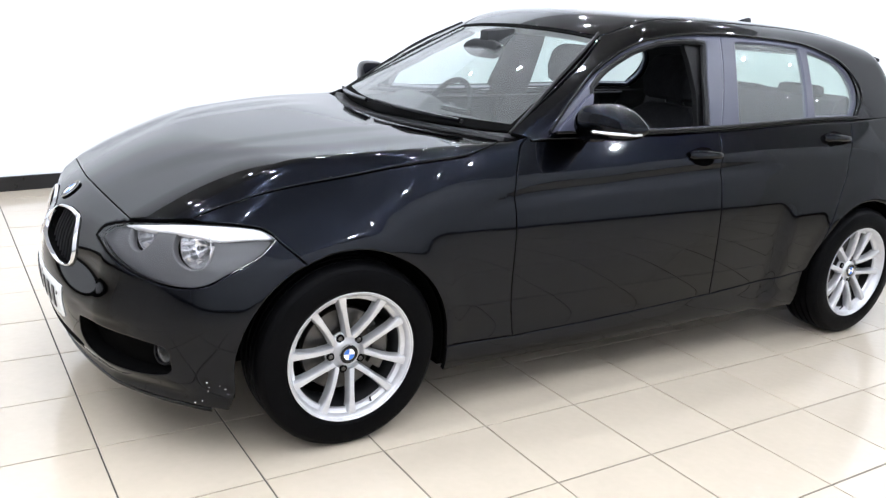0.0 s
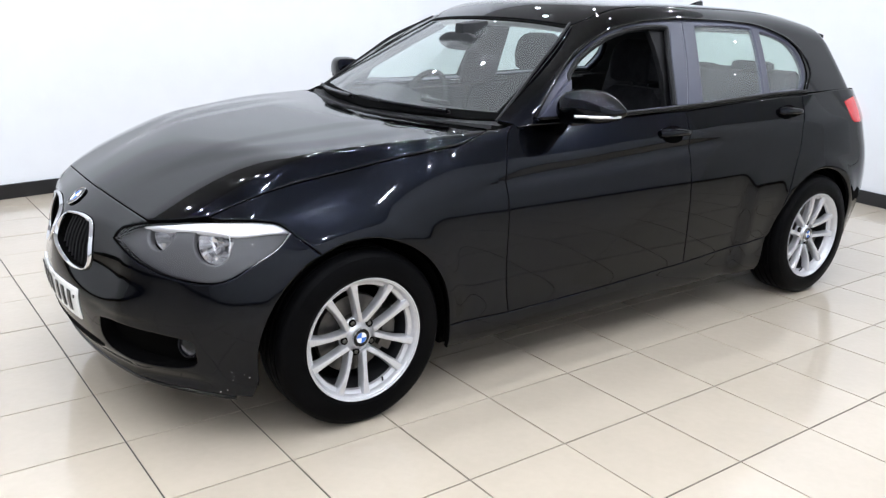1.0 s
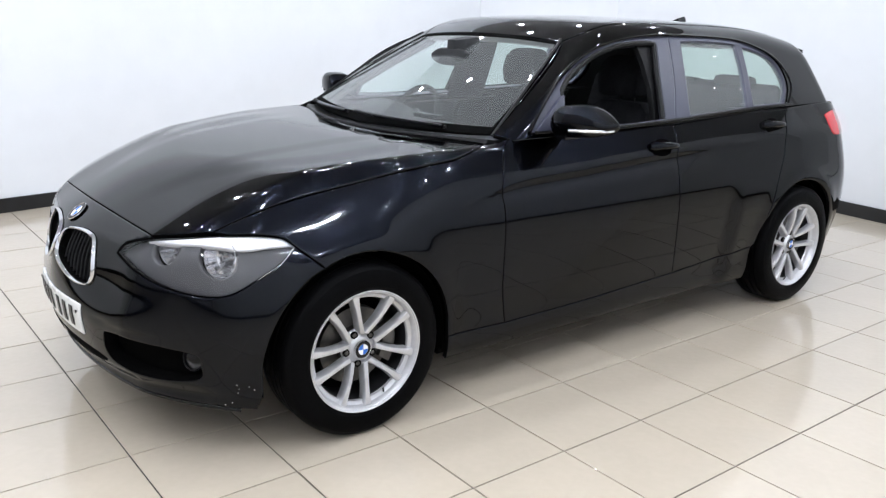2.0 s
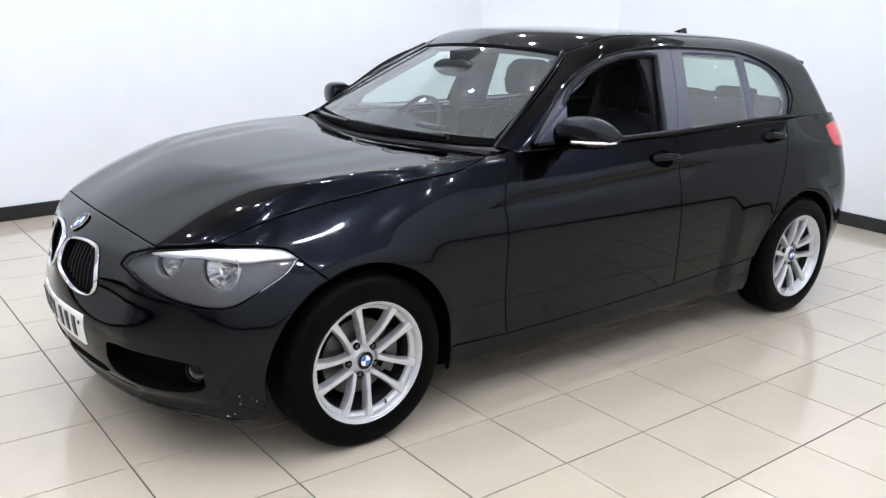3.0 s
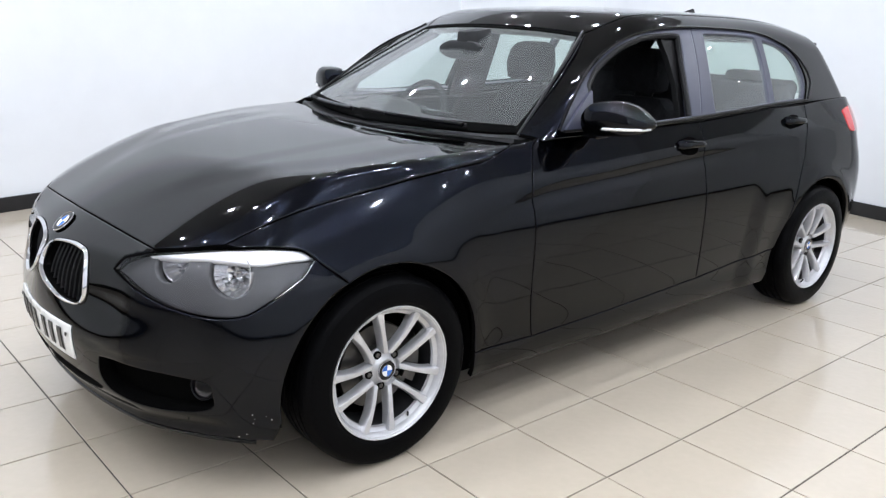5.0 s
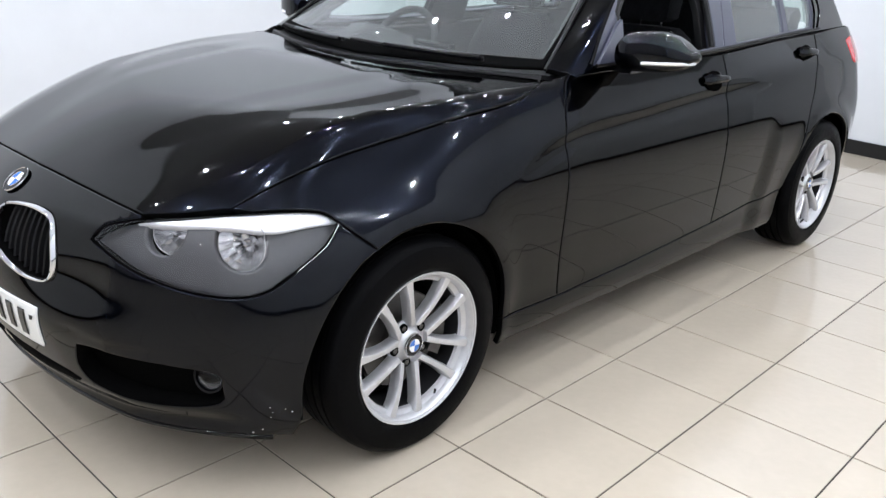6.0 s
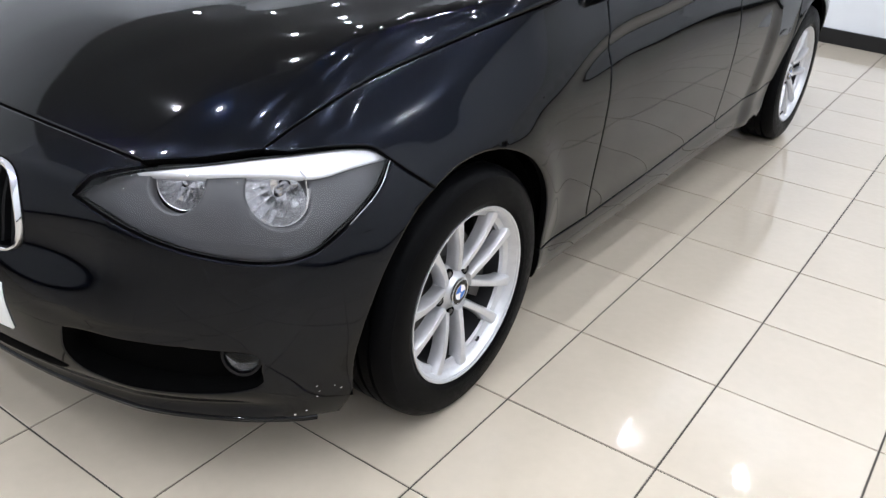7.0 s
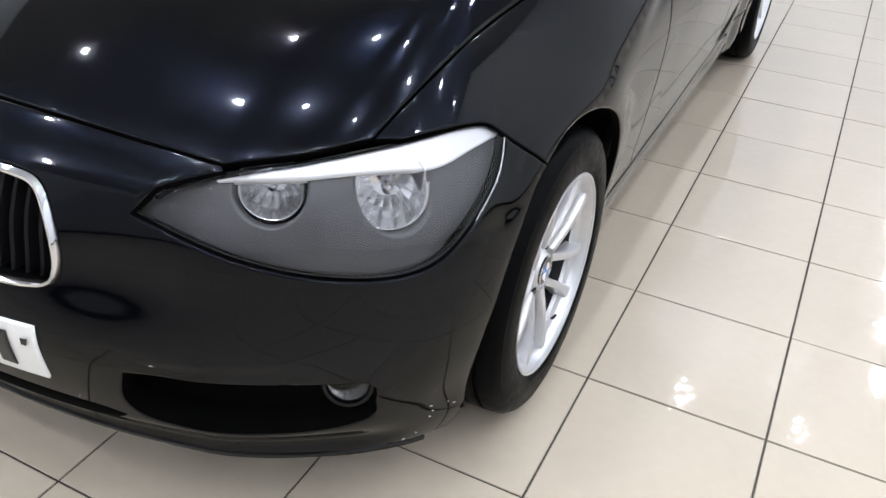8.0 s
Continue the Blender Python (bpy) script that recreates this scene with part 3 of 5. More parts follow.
LOW_INTAKE = [(-0.776, 0.006, 0.312), (-0.765, 0.18, 0.310), (-0.742, 0.32, 0.303), (-0.728, 0.375, 0.288), (-0.732, 0.34, 0.268), (-0.752, 0.2, 0.258), (-0.764, 0.006, 0.254)]
closed = lambda chain: [chain + [chain[0]]]
bump_end = (-0.392, 0.815, 0.172)
bumper_low = [bump_end, (-0.44, 0.785, 0.184), (-0.534, 0.715, 0.202), (-0.678, 0.495, 0.212), (-0.744, 0.2, 0.222), (-0.756, 0, 0.226)]
bumper_edges = [[(-0.756, 0, 0.226), (-0.79, 0, 0.45), (-0.75, 0, 0.68), (-0.624, 0, 0.753)], HOOD_FRONT, [HOOD_FRONT[-1], LAMP_TOP[1]], [LAMP_TOP[1], LAMP_TOP[0]], [LAMP_TOP[0], LAMP_IN[0]], back(LAMP_LOW), FENDER_NOSE,
                arch_between(ARCH_F, FENDER_NOSE[-1], (-0.378, 0.845, 0.235)), [(-0.378, 0.845, 0.235), bump_end], bumper_low]
made = panel(bumper_edges, (-0.80, 0.60, 0.10), form_low, grain=0.015, middle=True, lip=0.05,
             holes=[[KIDNEY + [KIDNEY[0]]], [SIDE_INTAKE + [SIDE_INTAKE[0]]]], hole_lip=0.05)
sheet("front_bumper", made, paint, car, "glossy black front bumper with deep air intakes", 2)

sill_front = (0.376, 0.835, 0.178)
made = panel([[fend_low, DOOR_FRONT[0]], SILL_TOP_F, SILL_TOP_R, [SILL_TOP_R[-1], (2.283, 0.85, 0.26), (2.275, 0.836, 0.192)],
              [(2.275, 0.836, 0.192), (1.757, 0.833, 0.181), (1.0, 0.826, 0.172), sill_front], [sill_front, fend_low]], (0, 1, -0.1), form_low)
both("sill", made, paint, car)

made = panel([back(DOOR_FRONT), SILL_TOP_F, DOOR_MID, back(BELT_F)], (0, 1, 0.25), form_low, grain=0.016)
front_doors = both("front_door", made, paint, car)
made = panel([back(DOOR_MID), SILL_TOP_R, arch_between(ARCH_R, SILL_TOP_R[-1], DOOR_REAR[0]), DOOR_REAR, back(BELT_R)], (0, 1, 0.25), form_low, grain=0.018)
rear_doors = both("rear_door", made, paint, car)

QUARTER_TOP = [(2.55, 0.83, 1.056), (2.8, 0.80, 1.058), (2.98, 0.775, 1.055), (3.09, 0.745, 1.04)]
QUARTER_BACK = [(3.09, 0.745, 1.04), (3.18, 0.76, 0.90), (3.23, 0.78, 0.74), (3.20, 0.79, 0.55), (3.13, 0.79, 0.36), (3.06, 0.80, 0.25)]
TAIL = [(2.93, 0.825, 1.0), (3.01, 0.80, 1.012), (3.085, 0.765, 1.0), (3.135, 0.78, 0.92), (3.14, 0.79, 0.885), (3.06, 0.83, 0.878), (2.97, 0.855, 0.90)]
made = panel([back(DOOR_REAR), arch_between(ARCH_R, DOOR_REAR[0], (3.03, 0.855, 0.25)), [(3.03, 0.855, 0.25), QUARTER_BACK[-1]], back(QUARTER_BACK), back(QUARTER_TOP)],
             (0.35, 1, 0.15), form_low, holes=[closed(TAIL)[0:1]])
both("rear_wing", made, paint, car)
made = panel(closed(TAIL), (0.4, 1, 0.15), form_low, off=0.003, grain=0.02)
both("tail_light", made, red_lens, car, "red tail light lens")
made = panel(mirrored([[(3.62, 0, 1.0), (3.45, 0.4, 1.0), (3.09, 0.745, 1.04)], QUARTER_BACK, [QUARTER_BACK[-1], (3.3, 0.4, 0.24), (3.42, 0, 0.24)]]), (1, 0, 0.05), form_low, grain=0.05)
sheet("tailgate", made, paint, car, sides=0)

# the upper half
SCREEN_LOW = [(0.487, 0, 0.99), (0.51, 0.2, 0.99), (0.545, 0.378, 0.992), (0.61, 0.58, 0.995), (0.668, 0.702, 1.0)]
SCREEN_SIDE = [(0.668, 0.702, 1.0), (0.79, 0.668, 1.09), (0.93, 0.622, 1.19), (1.08, 0.565, 1.285), (1.21, 0.50, 1.358)]
SCREEN_TOP = [(1.21, 0.50, 1.358), (1.195, 0.3, 1.366), (1.186, 0.15, 1.37), (1.183, 0, 1.37)]
ROOF_SIDE = [(1.21, 0.50, 1.358), (1.30, 0.535, 1.39), (1.5, 0.555, 1.42), (1.9, 0.56, 1.435), (2.4, 0.545, 1.415), (2.75, 0.525, 1.38), (3.0, 0.50, 1.35)]
ROOF_REAR = [(3.0, 0.50, 1.35), (3.05, 0.25, 1.365), (3.06, 0, 1.37)]
made = panel(mirrored([back(SCREEN_LOW)[::-1], SCREEN_SIDE, SCREEN_TOP]), (-0.6, 0, 0.8), form_up, off=-0.003, grain=0.05, gap=0.006, lip=0.004)
windscreen = sheet("windscreen", made, screen_glass, car, "clear faintly green windscreen", 0)
windscreen.visible_shadow = False
made = panel(mirrored([back(SCREEN_TOP), ROOF_SIDE, ROOF_REAR]), (0, 0, 1), form_up, grain=0.05)
sheet("roof", made, paint, car, "glossy black roof", 0)
made = panel(mirrored([back(SCREEN_TOP), ROOF_SIDE, ROOF_REAR]), (0, 0, 1), form_up, off=-0.03, grain=0.08, gap=0.02)
sheet("headlining", made, lining, car, "pale grey fabric headlining", 0)

DLO_LOW = [(0.775, 0.80, 1.022), (1.0, 0.815, 1.017), (1.26, 0.818, 1.021), (1.661, 0.816, 1.031), (2.238, 0.798, 1.053), (2.60, 0.778, 1.056)]
DLO_TOP = [(2.60, 0.778, 1.056), (2.665, 0.745, 1.14), (2.66, 0.70, 1.22), (2.605, 0.665, 1.28), (2.50, 0.645, 1.325), (2.27, 0.625, 1.372), (1.83, 0.625, 1.388), (1.60, 0.632, 1.383),
           (1.43, 0.64, 1.366), (1.24, 0.66, 1.325), (1.06, 0.69, 1.245), (0.90, 0.745, 1.125), (0.775, 0.80, 1.022)]
C_BACK = [(3.0, 0.50, 1.35), (3.045, 0.56, 1.30), (3.10, 0.66, 1.17), (3.10, 0.735, 1.045)]
SHOULDER = [(3.10, 0.735, 1.045), (2.8, 0.77, 1.046), (2.2, 0.80, 1.036), (1.6, 0.816, 1.014), (1.0, 0.816, 1.0), (0.70, 0.80, 0.99)]
made = panel([back(ROOF_SIDE)[::-1], C_BACK, SHOULDER, [(0.70, 0.80, 0.99), SCREEN_SIDE[0]], SCREEN_SIDE], (0, 0.85, 0.5), form_up, holes=[[DLO_LOW, DLO_TOP]], grain=0.03, hole_lip=0.03)
both("side_frame", made, paint, car)

# window openings in the side frame: door frames, panes and the pillar covers
WIN_F = [[(0.955, 0.775, 1.03), (1.26, 0.815, 1.031), (1.598, 0.812, 1.038)], [(1.598, 0.812, 1.038), (1.632, 0.73, 1.22), (1.676, 0.655, 1.352)],
         [(1.676, 0.655, 1.352), (1.60, 0.655, 1.358), (1.44, 0.655, 1.345), (1.26, 0.67, 1.308), (1.09, 0.70, 1.232), (1.0, 0.73, 1.165)], [(1.0, 0.73, 1.165), (0.955, 0.775, 1.03)]]
WIN_R = [[(1.775, 0.81, 1.045), (2.0, 0.805, 1.052), (2.245, 0.795, 1.064)], [(2.245, 0.795, 1.064), (2.28, 0.70, 1.24), (2.29, 0.64, 1.348)], [(2.29, 0.64, 1.348), (2.1, 0.64, 1.36), (1.855, 0.64, 1.362)], [(1.855, 0.64, 1.362), (1.81, 0.73, 1.2), (1.775, 0.81, 1.045)]]
WIN_Q = [[(2.30, 0.79, 1.067), (2.585, 0.775, 1.07)], [(2.585, 0.775, 1.07), (2.642, 0.74, 1.14), (2.638, 0.70, 1.215), (2.585, 0.67, 1.27), (2.49, 0.655, 1.31), (2.345, 0.645, 1.338)], [(2.345, 0.645, 1.338), (2.33, 0.70, 1.24), (2.30, 0.79, 1.067)]]
MID_LOW, MID_TOP = (1.665, 0.814, 1.031), (1.775, 0.627, 1.387)
frame_f = [[DLO_LOW[0], DLO_LOW[1], DLO_LOW[2], MID_LOW], [MID_LOW, (1.73, 0.73, 1.22), MID_TOP], [MID_TOP] + DLO_TOP[7:]]
frame_r = [[MID_LOW, DLO_LOW[4], DLO_LOW[5]], DLO_TOP[:7] + [MID_TOP], [MID_TOP, (1.73, 0.73, 1.22), MID_LOW]]
made = panel(frame_f, (0, 0.9, 0.43), form_up, off=-0.006, holes=[WIN_F], grain=0.025, hole_lip=0.035, gap=0.001)
for door, ob in zip(front_doors, both("window_frame", made, pillar_film, None, "satin dark window frame")):
    ob.parent = door
made = panel(frame_r, (0, 0.9, 0.43), form_up, off=-0.006, holes=[WIN_R, WIN_Q], grain=0.025, hole_lip=0.02, gap=0.001)
for door, ob in zip(rear_doors, both("window_frame", made, pillar_film, None, "satin dark window frame")):
    ob.parent = door
for hole in (WIN_R, WIN_Q):
    made = panel(hole, (0, 0.9, 0.43), form_up, off=-0.016, grain=0.05, gap=-0.004, lip=0.004)
    for door, ob in zip(rear_doors, both("window_pane", made, side_glass, None, "faintly green tinted glass")):
        ob.parent = door
        ob.visible_shadow = False
made = panel(WIN_F, (0, 0.9, 0.43), form_up, off=-0.016, grain=0.05, gap=-0.004, lip=0.004)
far_pane = sheet("window_pane", made, side_glass, front_doors[1], "faintly green tinted glass", -1)
far_pane.visible_shadow = False


# ---- front: lamps, grilles, plate ----
def at_front(a, z, off=0.0):
    """The place on the nose at that distance from the middle and that height."""
    p = lay(form_low, np.array([[a, z]]), (np.array((0, 1.0, 0)), np.array((0, 0, 1.0)), np.array((-1.0, 0, 0))), (0.2, 0.95), off)[0]
    return Vector((p[0], p[1], p[2]))


def lay_line(chain, way, off):
    """A smooth line dropped on the bodywork."""
    n = np.array(way, float)
    n /= np.linalg.norm(n)
    u = np.cross((0, 0, 1.0), n)
    u /= np.linalg.norm(u)
    v = np.cross(n, u)
    line = spline(chain, 0.012)
    d = line @ n
    return lay(form_low, np.stack([line @ u, line @ v], 1), (u, v, n), (d.min() - 0.16, d.max() + 0.16), off)


def trim_top(bm, z):
    """Takes away what stands above a height."""
    bmesh.ops.bisect_plane(bm, geom=list(bm.verts) + list(bm.edges) + list(bm.faces), plane_co=(0, 0, z), plane_no=(0, 0, 1), clear_outer=True)


def headlight(side):
    lamp = empty("headlight", car)
    tagged(lamp, "clear headlight with grey housing and silver brow")
    lens_edges = [LAMP_IN, LAMP_TOP, LAMP_LOW]
    lens = sheet("lens", panel(lens_edges, (-0.6, 0.65, 0.35), form_low, off=-0.003, gap=0.004, lip=0.004), lens_glass, lamp, "clear plastic lens", -side)
    lens.visible_shadow = False
    bowls = (((-0.446, 0.706, 0.678), 0.060), ((-0.548, 0.566, 0.688), 0.046))
    across, upward = Vector((0.50, 0.86, 0.0)), Vector((0.09, -0.05, 0.99))
    holes = []
    for centre, r in bowls:
        ring = [Vector(centre) + (1.06 if r > 0.05 else 1.16) * r * (math.cos(u) * across + min(math.sin(u), 1.0) * upward) for u in np.linspace(0, 2 * math.pi, 17)]
        holes.append([[tuple(p + Vector((-0.022, 0.026, 0.012))) for p in ring]])
    sheet("housing", panel(lens_edges, (-0.6, 0.65, 0.35), form_low, off=-0.032, gap=0.004, lip=0.004, roll=0.0, holes=holes, grain=0.012, hole_lip=0.03), lamp_grey, lamp, "matt grey inner housing", -side)
    sheet("seal", rim_wall(lens_edges, (-0.6, 0.65, 0.35), form_low, -0.004, 0.04), gloss_black, lamp, "black side wall of the housing", -side)
    # Thin silver tube put in for the highlight that runs along the lens edge.
    bm = bmesh.new()
    edge = lay_line(LAMP_LOW[:3], (-0.6, 0.65, 0.35), -0.002)
    tube(bm, [(x, side * a, z) for x, a, z in edge], 0.0009, 6)
    part("edge_glint", bm, silver, lamp, "silver thread for the glint on the lens edge")
    brow = [BROW_TOP, BROW_LOW]
    sheet("brow", panel(brow, (-0.6, 0.65, 0.35), form_low, off=-0.013, gap=0.0, lip=0.02, roll=0.004, grain=0.012), brow_silver, lamp, "bright silver brow strip", -side)
    for centre, r in bowls:
        to = Vector((-0.86, 0.50, 0.10)).normalized()
        turn = Matrix.Translation(Vector(centre)) @ to.to_track_quat("Z", "Y").to_matrix().to_4x4()
        turn = Matrix.Diagonal((1, -side, 1, 1)) @ turn
        bm = bmesh.new()
        cup = lambda size, depth, steps: [turn @ Vector((size * r * math.cos(u), size * r * (math.sin(u) if math.sin(u) < 0 else 1.05 * math.sin(u) ** 0.45), depth)) for u in np.linspace(0, 2 * math.pi, steps, endpoint=False)]
        loft(bm, [cup(size, depth, 18) for size, depth in ((1.02, 0.010), (1.0, 0.012), (0.96, 0.004), (0.88, -0.012), (0.72, -0.030), (0.46, -0.044), (0.20, -0.048))], cap=False)
        trim_top(bm, centre[2] + 0.053)
        bowl = part("reflector", bm, reflector_silver, lamp, "bright faceted reflector bowl", smooth=False)
        bm = bmesh.new()
        lathe(bm, [(0.0005, 0.000), (r * 0.13, -0.002), (r * 0.17, -0.014), (r * 0.20, -0.048)], turn, 14)
        part("bulb", bm, chrome, bowl, "silvered bulb cap")
        bm = bmesh.new()
        loft(bm, [cup(size, depth, 32) for size, depth in ((1.01, 0.010), (1.05, 0.011), (1.09, 0.003), (1.08, -0.03))], cap=False)
        trim_top(bm, centre[2] + 0.020)
        part("bezel", bm, silver, bowl, "bright rim")
    return lamp


BROW_TOP = [(-0.622, 0.526, 0.724), (-0.532, 0.648, 0.747), (-0.43, 0.728, 0.755), (-0.325, 0.772, 0.751), (-0.275, 0.787, 0.739), (-0.245, 0.803, 0.716)]
BROW_LOW = [(-0.245, 0.803, 0.716), (-0.32, 0.789, 0.716), (-0.405, 0.770, 0.714), (-0.47, 0.722, 0.722), (-0.56, 0.640, 0.730), (-0.622, 0.526, 0.724)]
for side in (1, -1):
    headlight(-side)

for side in (-1, 1):
    grille = empty("kidney_grille", car)
    tagged(grille, "black slatted kidney grille with chrome surround")
    ringline = spline(KIDNEY, 0.012, closed=True)
    pts = []
    for x, a, z in ringline:
        p = at_front(a, z, 0.004)
        pts.append(Vector((p.x, side * a, z)))
    bm = bmesh.new()
    n = len(pts)
    rings = []
    for i, p in enumerate(pts):
        d = (pts[(i + 1) % n] - pts[i - 1]).normalized()
        out = d.cross(Vector((-1, 0, 0))).normalized()
        up = out.cross(d).normalized()
        rings.append([bm.verts.new(p + out * c * 0.0046 + up * s * 0.006) for c, s in ((-1, -0.9), (-1, 0.3), (-0.5, 1), (0.5, 1), (1, 0.3), (1, -0.9))])
    for i in range(n):
        a, b = rings[i], rings[(i + 1) % n]
        for k in range(6):
            bm.faces.new((a[k], a[(k + 1) % 6], b[(k + 1) % 6], b[k]))
    part("surround", bm, chrome, grille, "polished chrome surround")
    lo, hi = ringline[:, 2].min(), ringline[:, 2].max()
    for a in np.linspace(0.046, 0.275, 10):
        zs = [z for z in np.linspace(lo, hi, 40) if inside(np.array([[a, z]]), ringline[:, 1:])[0]]
        if len(zs) < 3:
            continue
        bm = bmesh.new()
        loops = []
        for z in np.linspace(zs[0] - 0.004, zs[-1] + 0.004, 9):
            p = at_front(a, z, -0.02)
            loops.append([Vector((p.x + dx, side * (a + da), z)) for dx, da in ((0.03, -0.004), (0.004, -0.004), (0.0, 0), (0.004, 0.004), (0.03, 0.004))])
        loft(bm, loops)
        part("slat", bm, trim_black, grille)
    # Plain black sheet added behind the slats to keep the grille's depth dark.
    made = panel([[tuple(p) for p in ringline] + [tuple(ringline[0])]], (-0.9, 0.3, 0.1), form_low, off=-0.045, grain=0.04, gap=-0.002)
    sheet("backing", made, deep_black, grille, "black backing sheet behind the slats", -side)

    cavity = panel(closed(SIDE_INTAKE), (-0.8, 0.6, 0), form_low, off=-0.055, grain=0.03, gap=-0.004)
    sheet("air_intake", cavity, deep_black, car, "dark fog lamp recess", -side)
    fog = empty("fog_lamp", car)
    tagged(fog, "small round clear fog lamp in a dark recess")
    turn = Matrix.Diagonal((1, side, 1, 1)) @ Matrix.Translation((-0.551, 0.697, 0.362)) @ Vector((-0.80, 0.42, 0.22)).to_track_quat("Z", "Y").to_matrix().to_4x4()
    bm = bmesh.new()
    lathe(bm, [(0.046, -0.05), (0.046, -0.004), (0.043, 0.003), (0.037, 0.003), (0.034, -0.006), (0.034, -0.03)], turn, 28)
    part("bezel", bm, gloss_black, fog, "gloss black ring")
    bm = bmesh.new()
    lathe(bm, [(0.034, -0.004), (0.027, -0.015), (0.016, -0.028), (0.0005, -0.033)], turn, 20)
    part("reflector", bm, reflector_silver, fog, "chrome reflector", smooth=False)
    bm = bmesh.new()
    lathe(bm, [(0.0345, -0.003), (0.027, 0.003), (0.014, 0.007), (0.0005, 0.008)], turn, 24)
    part("lens", bm, lens_glass, fog, "clear lens").visible_shadow = False

# No opening is cut: a black sheet on the bumper paints the slot's shade.
slot = panel(mirrored([LOW_INTAKE[0:4], LOW_INTAKE[3:]])[:2], (-1, 0.2, 0), form_low, off=0.002, gap=0.0, lip=0.0, middle=True, grain=0.02)
sheet("slot_shade", slot, deep_black, car, "black sheet for the shaded slot under the number plate", 2)
bm = bmesh.new()
line = [(x + 0.008, -a + 0.006, z - 0.005) for x, a, z in snap(form_low, spline(bumper_low[1:], 0.03))]
tube(bm, line + [(x, -y, z) for x, y, z in line[::-1]][1:], 0.010, 8)
part("chin_lip", bm, gloss_black, car, "black lip under the bumper")


# silver flecks stand in for lamp glints on scratches, low on the near bumper corner
for k, (x, a, z, size) in enumerate(((-0.452, 0.80, 0.284, 0.0026), (-0.450, 0.80, 0.253, 0.0020), (-0.445, 0.80, 0.268, 0.0014), (-0.402, 0.82, 0.262, 0.0024), (-0.462, 0.78, 0.214, 0.0020), (-0.480, 0.765, 0.205, 0.0026), (-0.415, 0.81, 0.275, 0.0012))):
    p = snap(form_low, np.array([[x, a, z]]))
    way = slope(form_low, p)[0]
    turn = Matrix.Translation((p[0][0], -p[0][1], p[0][2])) @ Vector((way[0], -way[1], way[2])).to_track_quat("Z", "Y").to_matrix().to_4x4()
    bm = bmesh.new()
    lathe(bm, [(size * 1.3, -0.0006), (size, 0.0005), (size * 0.5, 0.0010), (0.0002, 0.0012)], turn @ Matrix.Diagonal((1, 0.55 + 0.1 * k, 1, 1)), 8)
    part("lamp_glint", bm, silver, car, "silver fleck for a lamp glint on a scratch")


def plate_patch(lo, hi, off):
    (a0, z0), (a1, z1) = lo, hi
    c = lambda a, z: tuple(at_front(abs(a), z)[i] if i == 0 else (a, z)[i - 1] for i in range(3))
    mid = 0.5 * (a0 + a1)
    edges = [[c(a0, z0), c(mid, z0), c(a1, z0)], [c(a1, z0), c(a1, z1)], [c(a1, z1), c(mid, z1), c(a0, z1)], [c(a0, z1), c(a0, z0)]]
    return panel(edges, (-1, 0, 0), form_low, off=off - 0.006, gap=0.0, grain=0.03, lip=0.006 if off < 0.016 else 0.002, roll=0.001)


plate = sheet("number_plate", plate_patch((-0.26, 0.348), (0.26, 0.459), 0.012), plate_white, car, "white number plate with dark marks, slightly bowed", 0)
for k, a in enumerate((-0.205, -0.145, -0.085, -0.025, 0.065, 0.130, 0.195)):
    sheet("plate_bar", plate_patch((a - 0.015, 0.368), (a + 0.015, 0.441), 0.0165), plate_ink, plate, "plain dark bar", 0)
for a, z in ((-0.245, 0.43), (0.245, 0.43)):
    sheet("plate_screw", plate_patch((a - 0.006, z - 0.006), (a + 0.006, z + 0.006), 0.018), plate_ink, plate, "dark screw cap", 0)


def roundel(parent, m, r):
    """A round badge: dark ring, silver edge and four quarter fields."""
    badge = empty("badge", parent, m)
    tagged(badge, "round badge with blue and white quarters")
    bm = bmesh.new()
    lathe(bm, [(0.0005, 0.0), (r * 0.98, 0.0), (r, 0.002), (r * 0.97, 0.0045), (r * 0.62, 0.0055), (r * 0.60, 0.005), (0.0005, 0.005)], steps=32)
    part("ring", bm, gloss_black, badge, "gloss black ring")
    for q in range(4):
        bm = bmesh.new()
        fan = [bm.verts.new((0, 0, 0.0068))]
        fan += [bm.verts.new((r * 0.6 * math.cos(math.pi / 2 * q + t), r * 0.6 * math.sin(math.pi / 2 * q + t), 0.006)) for t in np.linspace(0, math.pi / 2, 8)]
        for i in range(1, 8):
            bm.faces.new((fan[0], fan[i], fan[i + 1]))
        part("quarter", bm, (white, blue)[q % 2], badge, ("white field", "blue field")[q % 2])
    for rr in (r * 0.61, r * 0.98):
        bm = bmesh.new()
        lathe(bm, [(rr - 0.0015, 0.004), (rr, 0.0068), (rr + 0.0015, 0.004)], steps=32)
        part("rim", bm, chrome, badge, "chrome edge")
    return badge


p = at_front(0.0, 0.722)
nrm = slope(form_low, np.array([[p.x, 0.001, p.z]]))[0]
roundel(car, Matrix.Translation((p.x - 0.001, 0, p.z)) @ Vector((nrm[0], 0, nrm[2])).to_track_quat("Z", "Y").to_matrix().to_4x4(), 0.041)


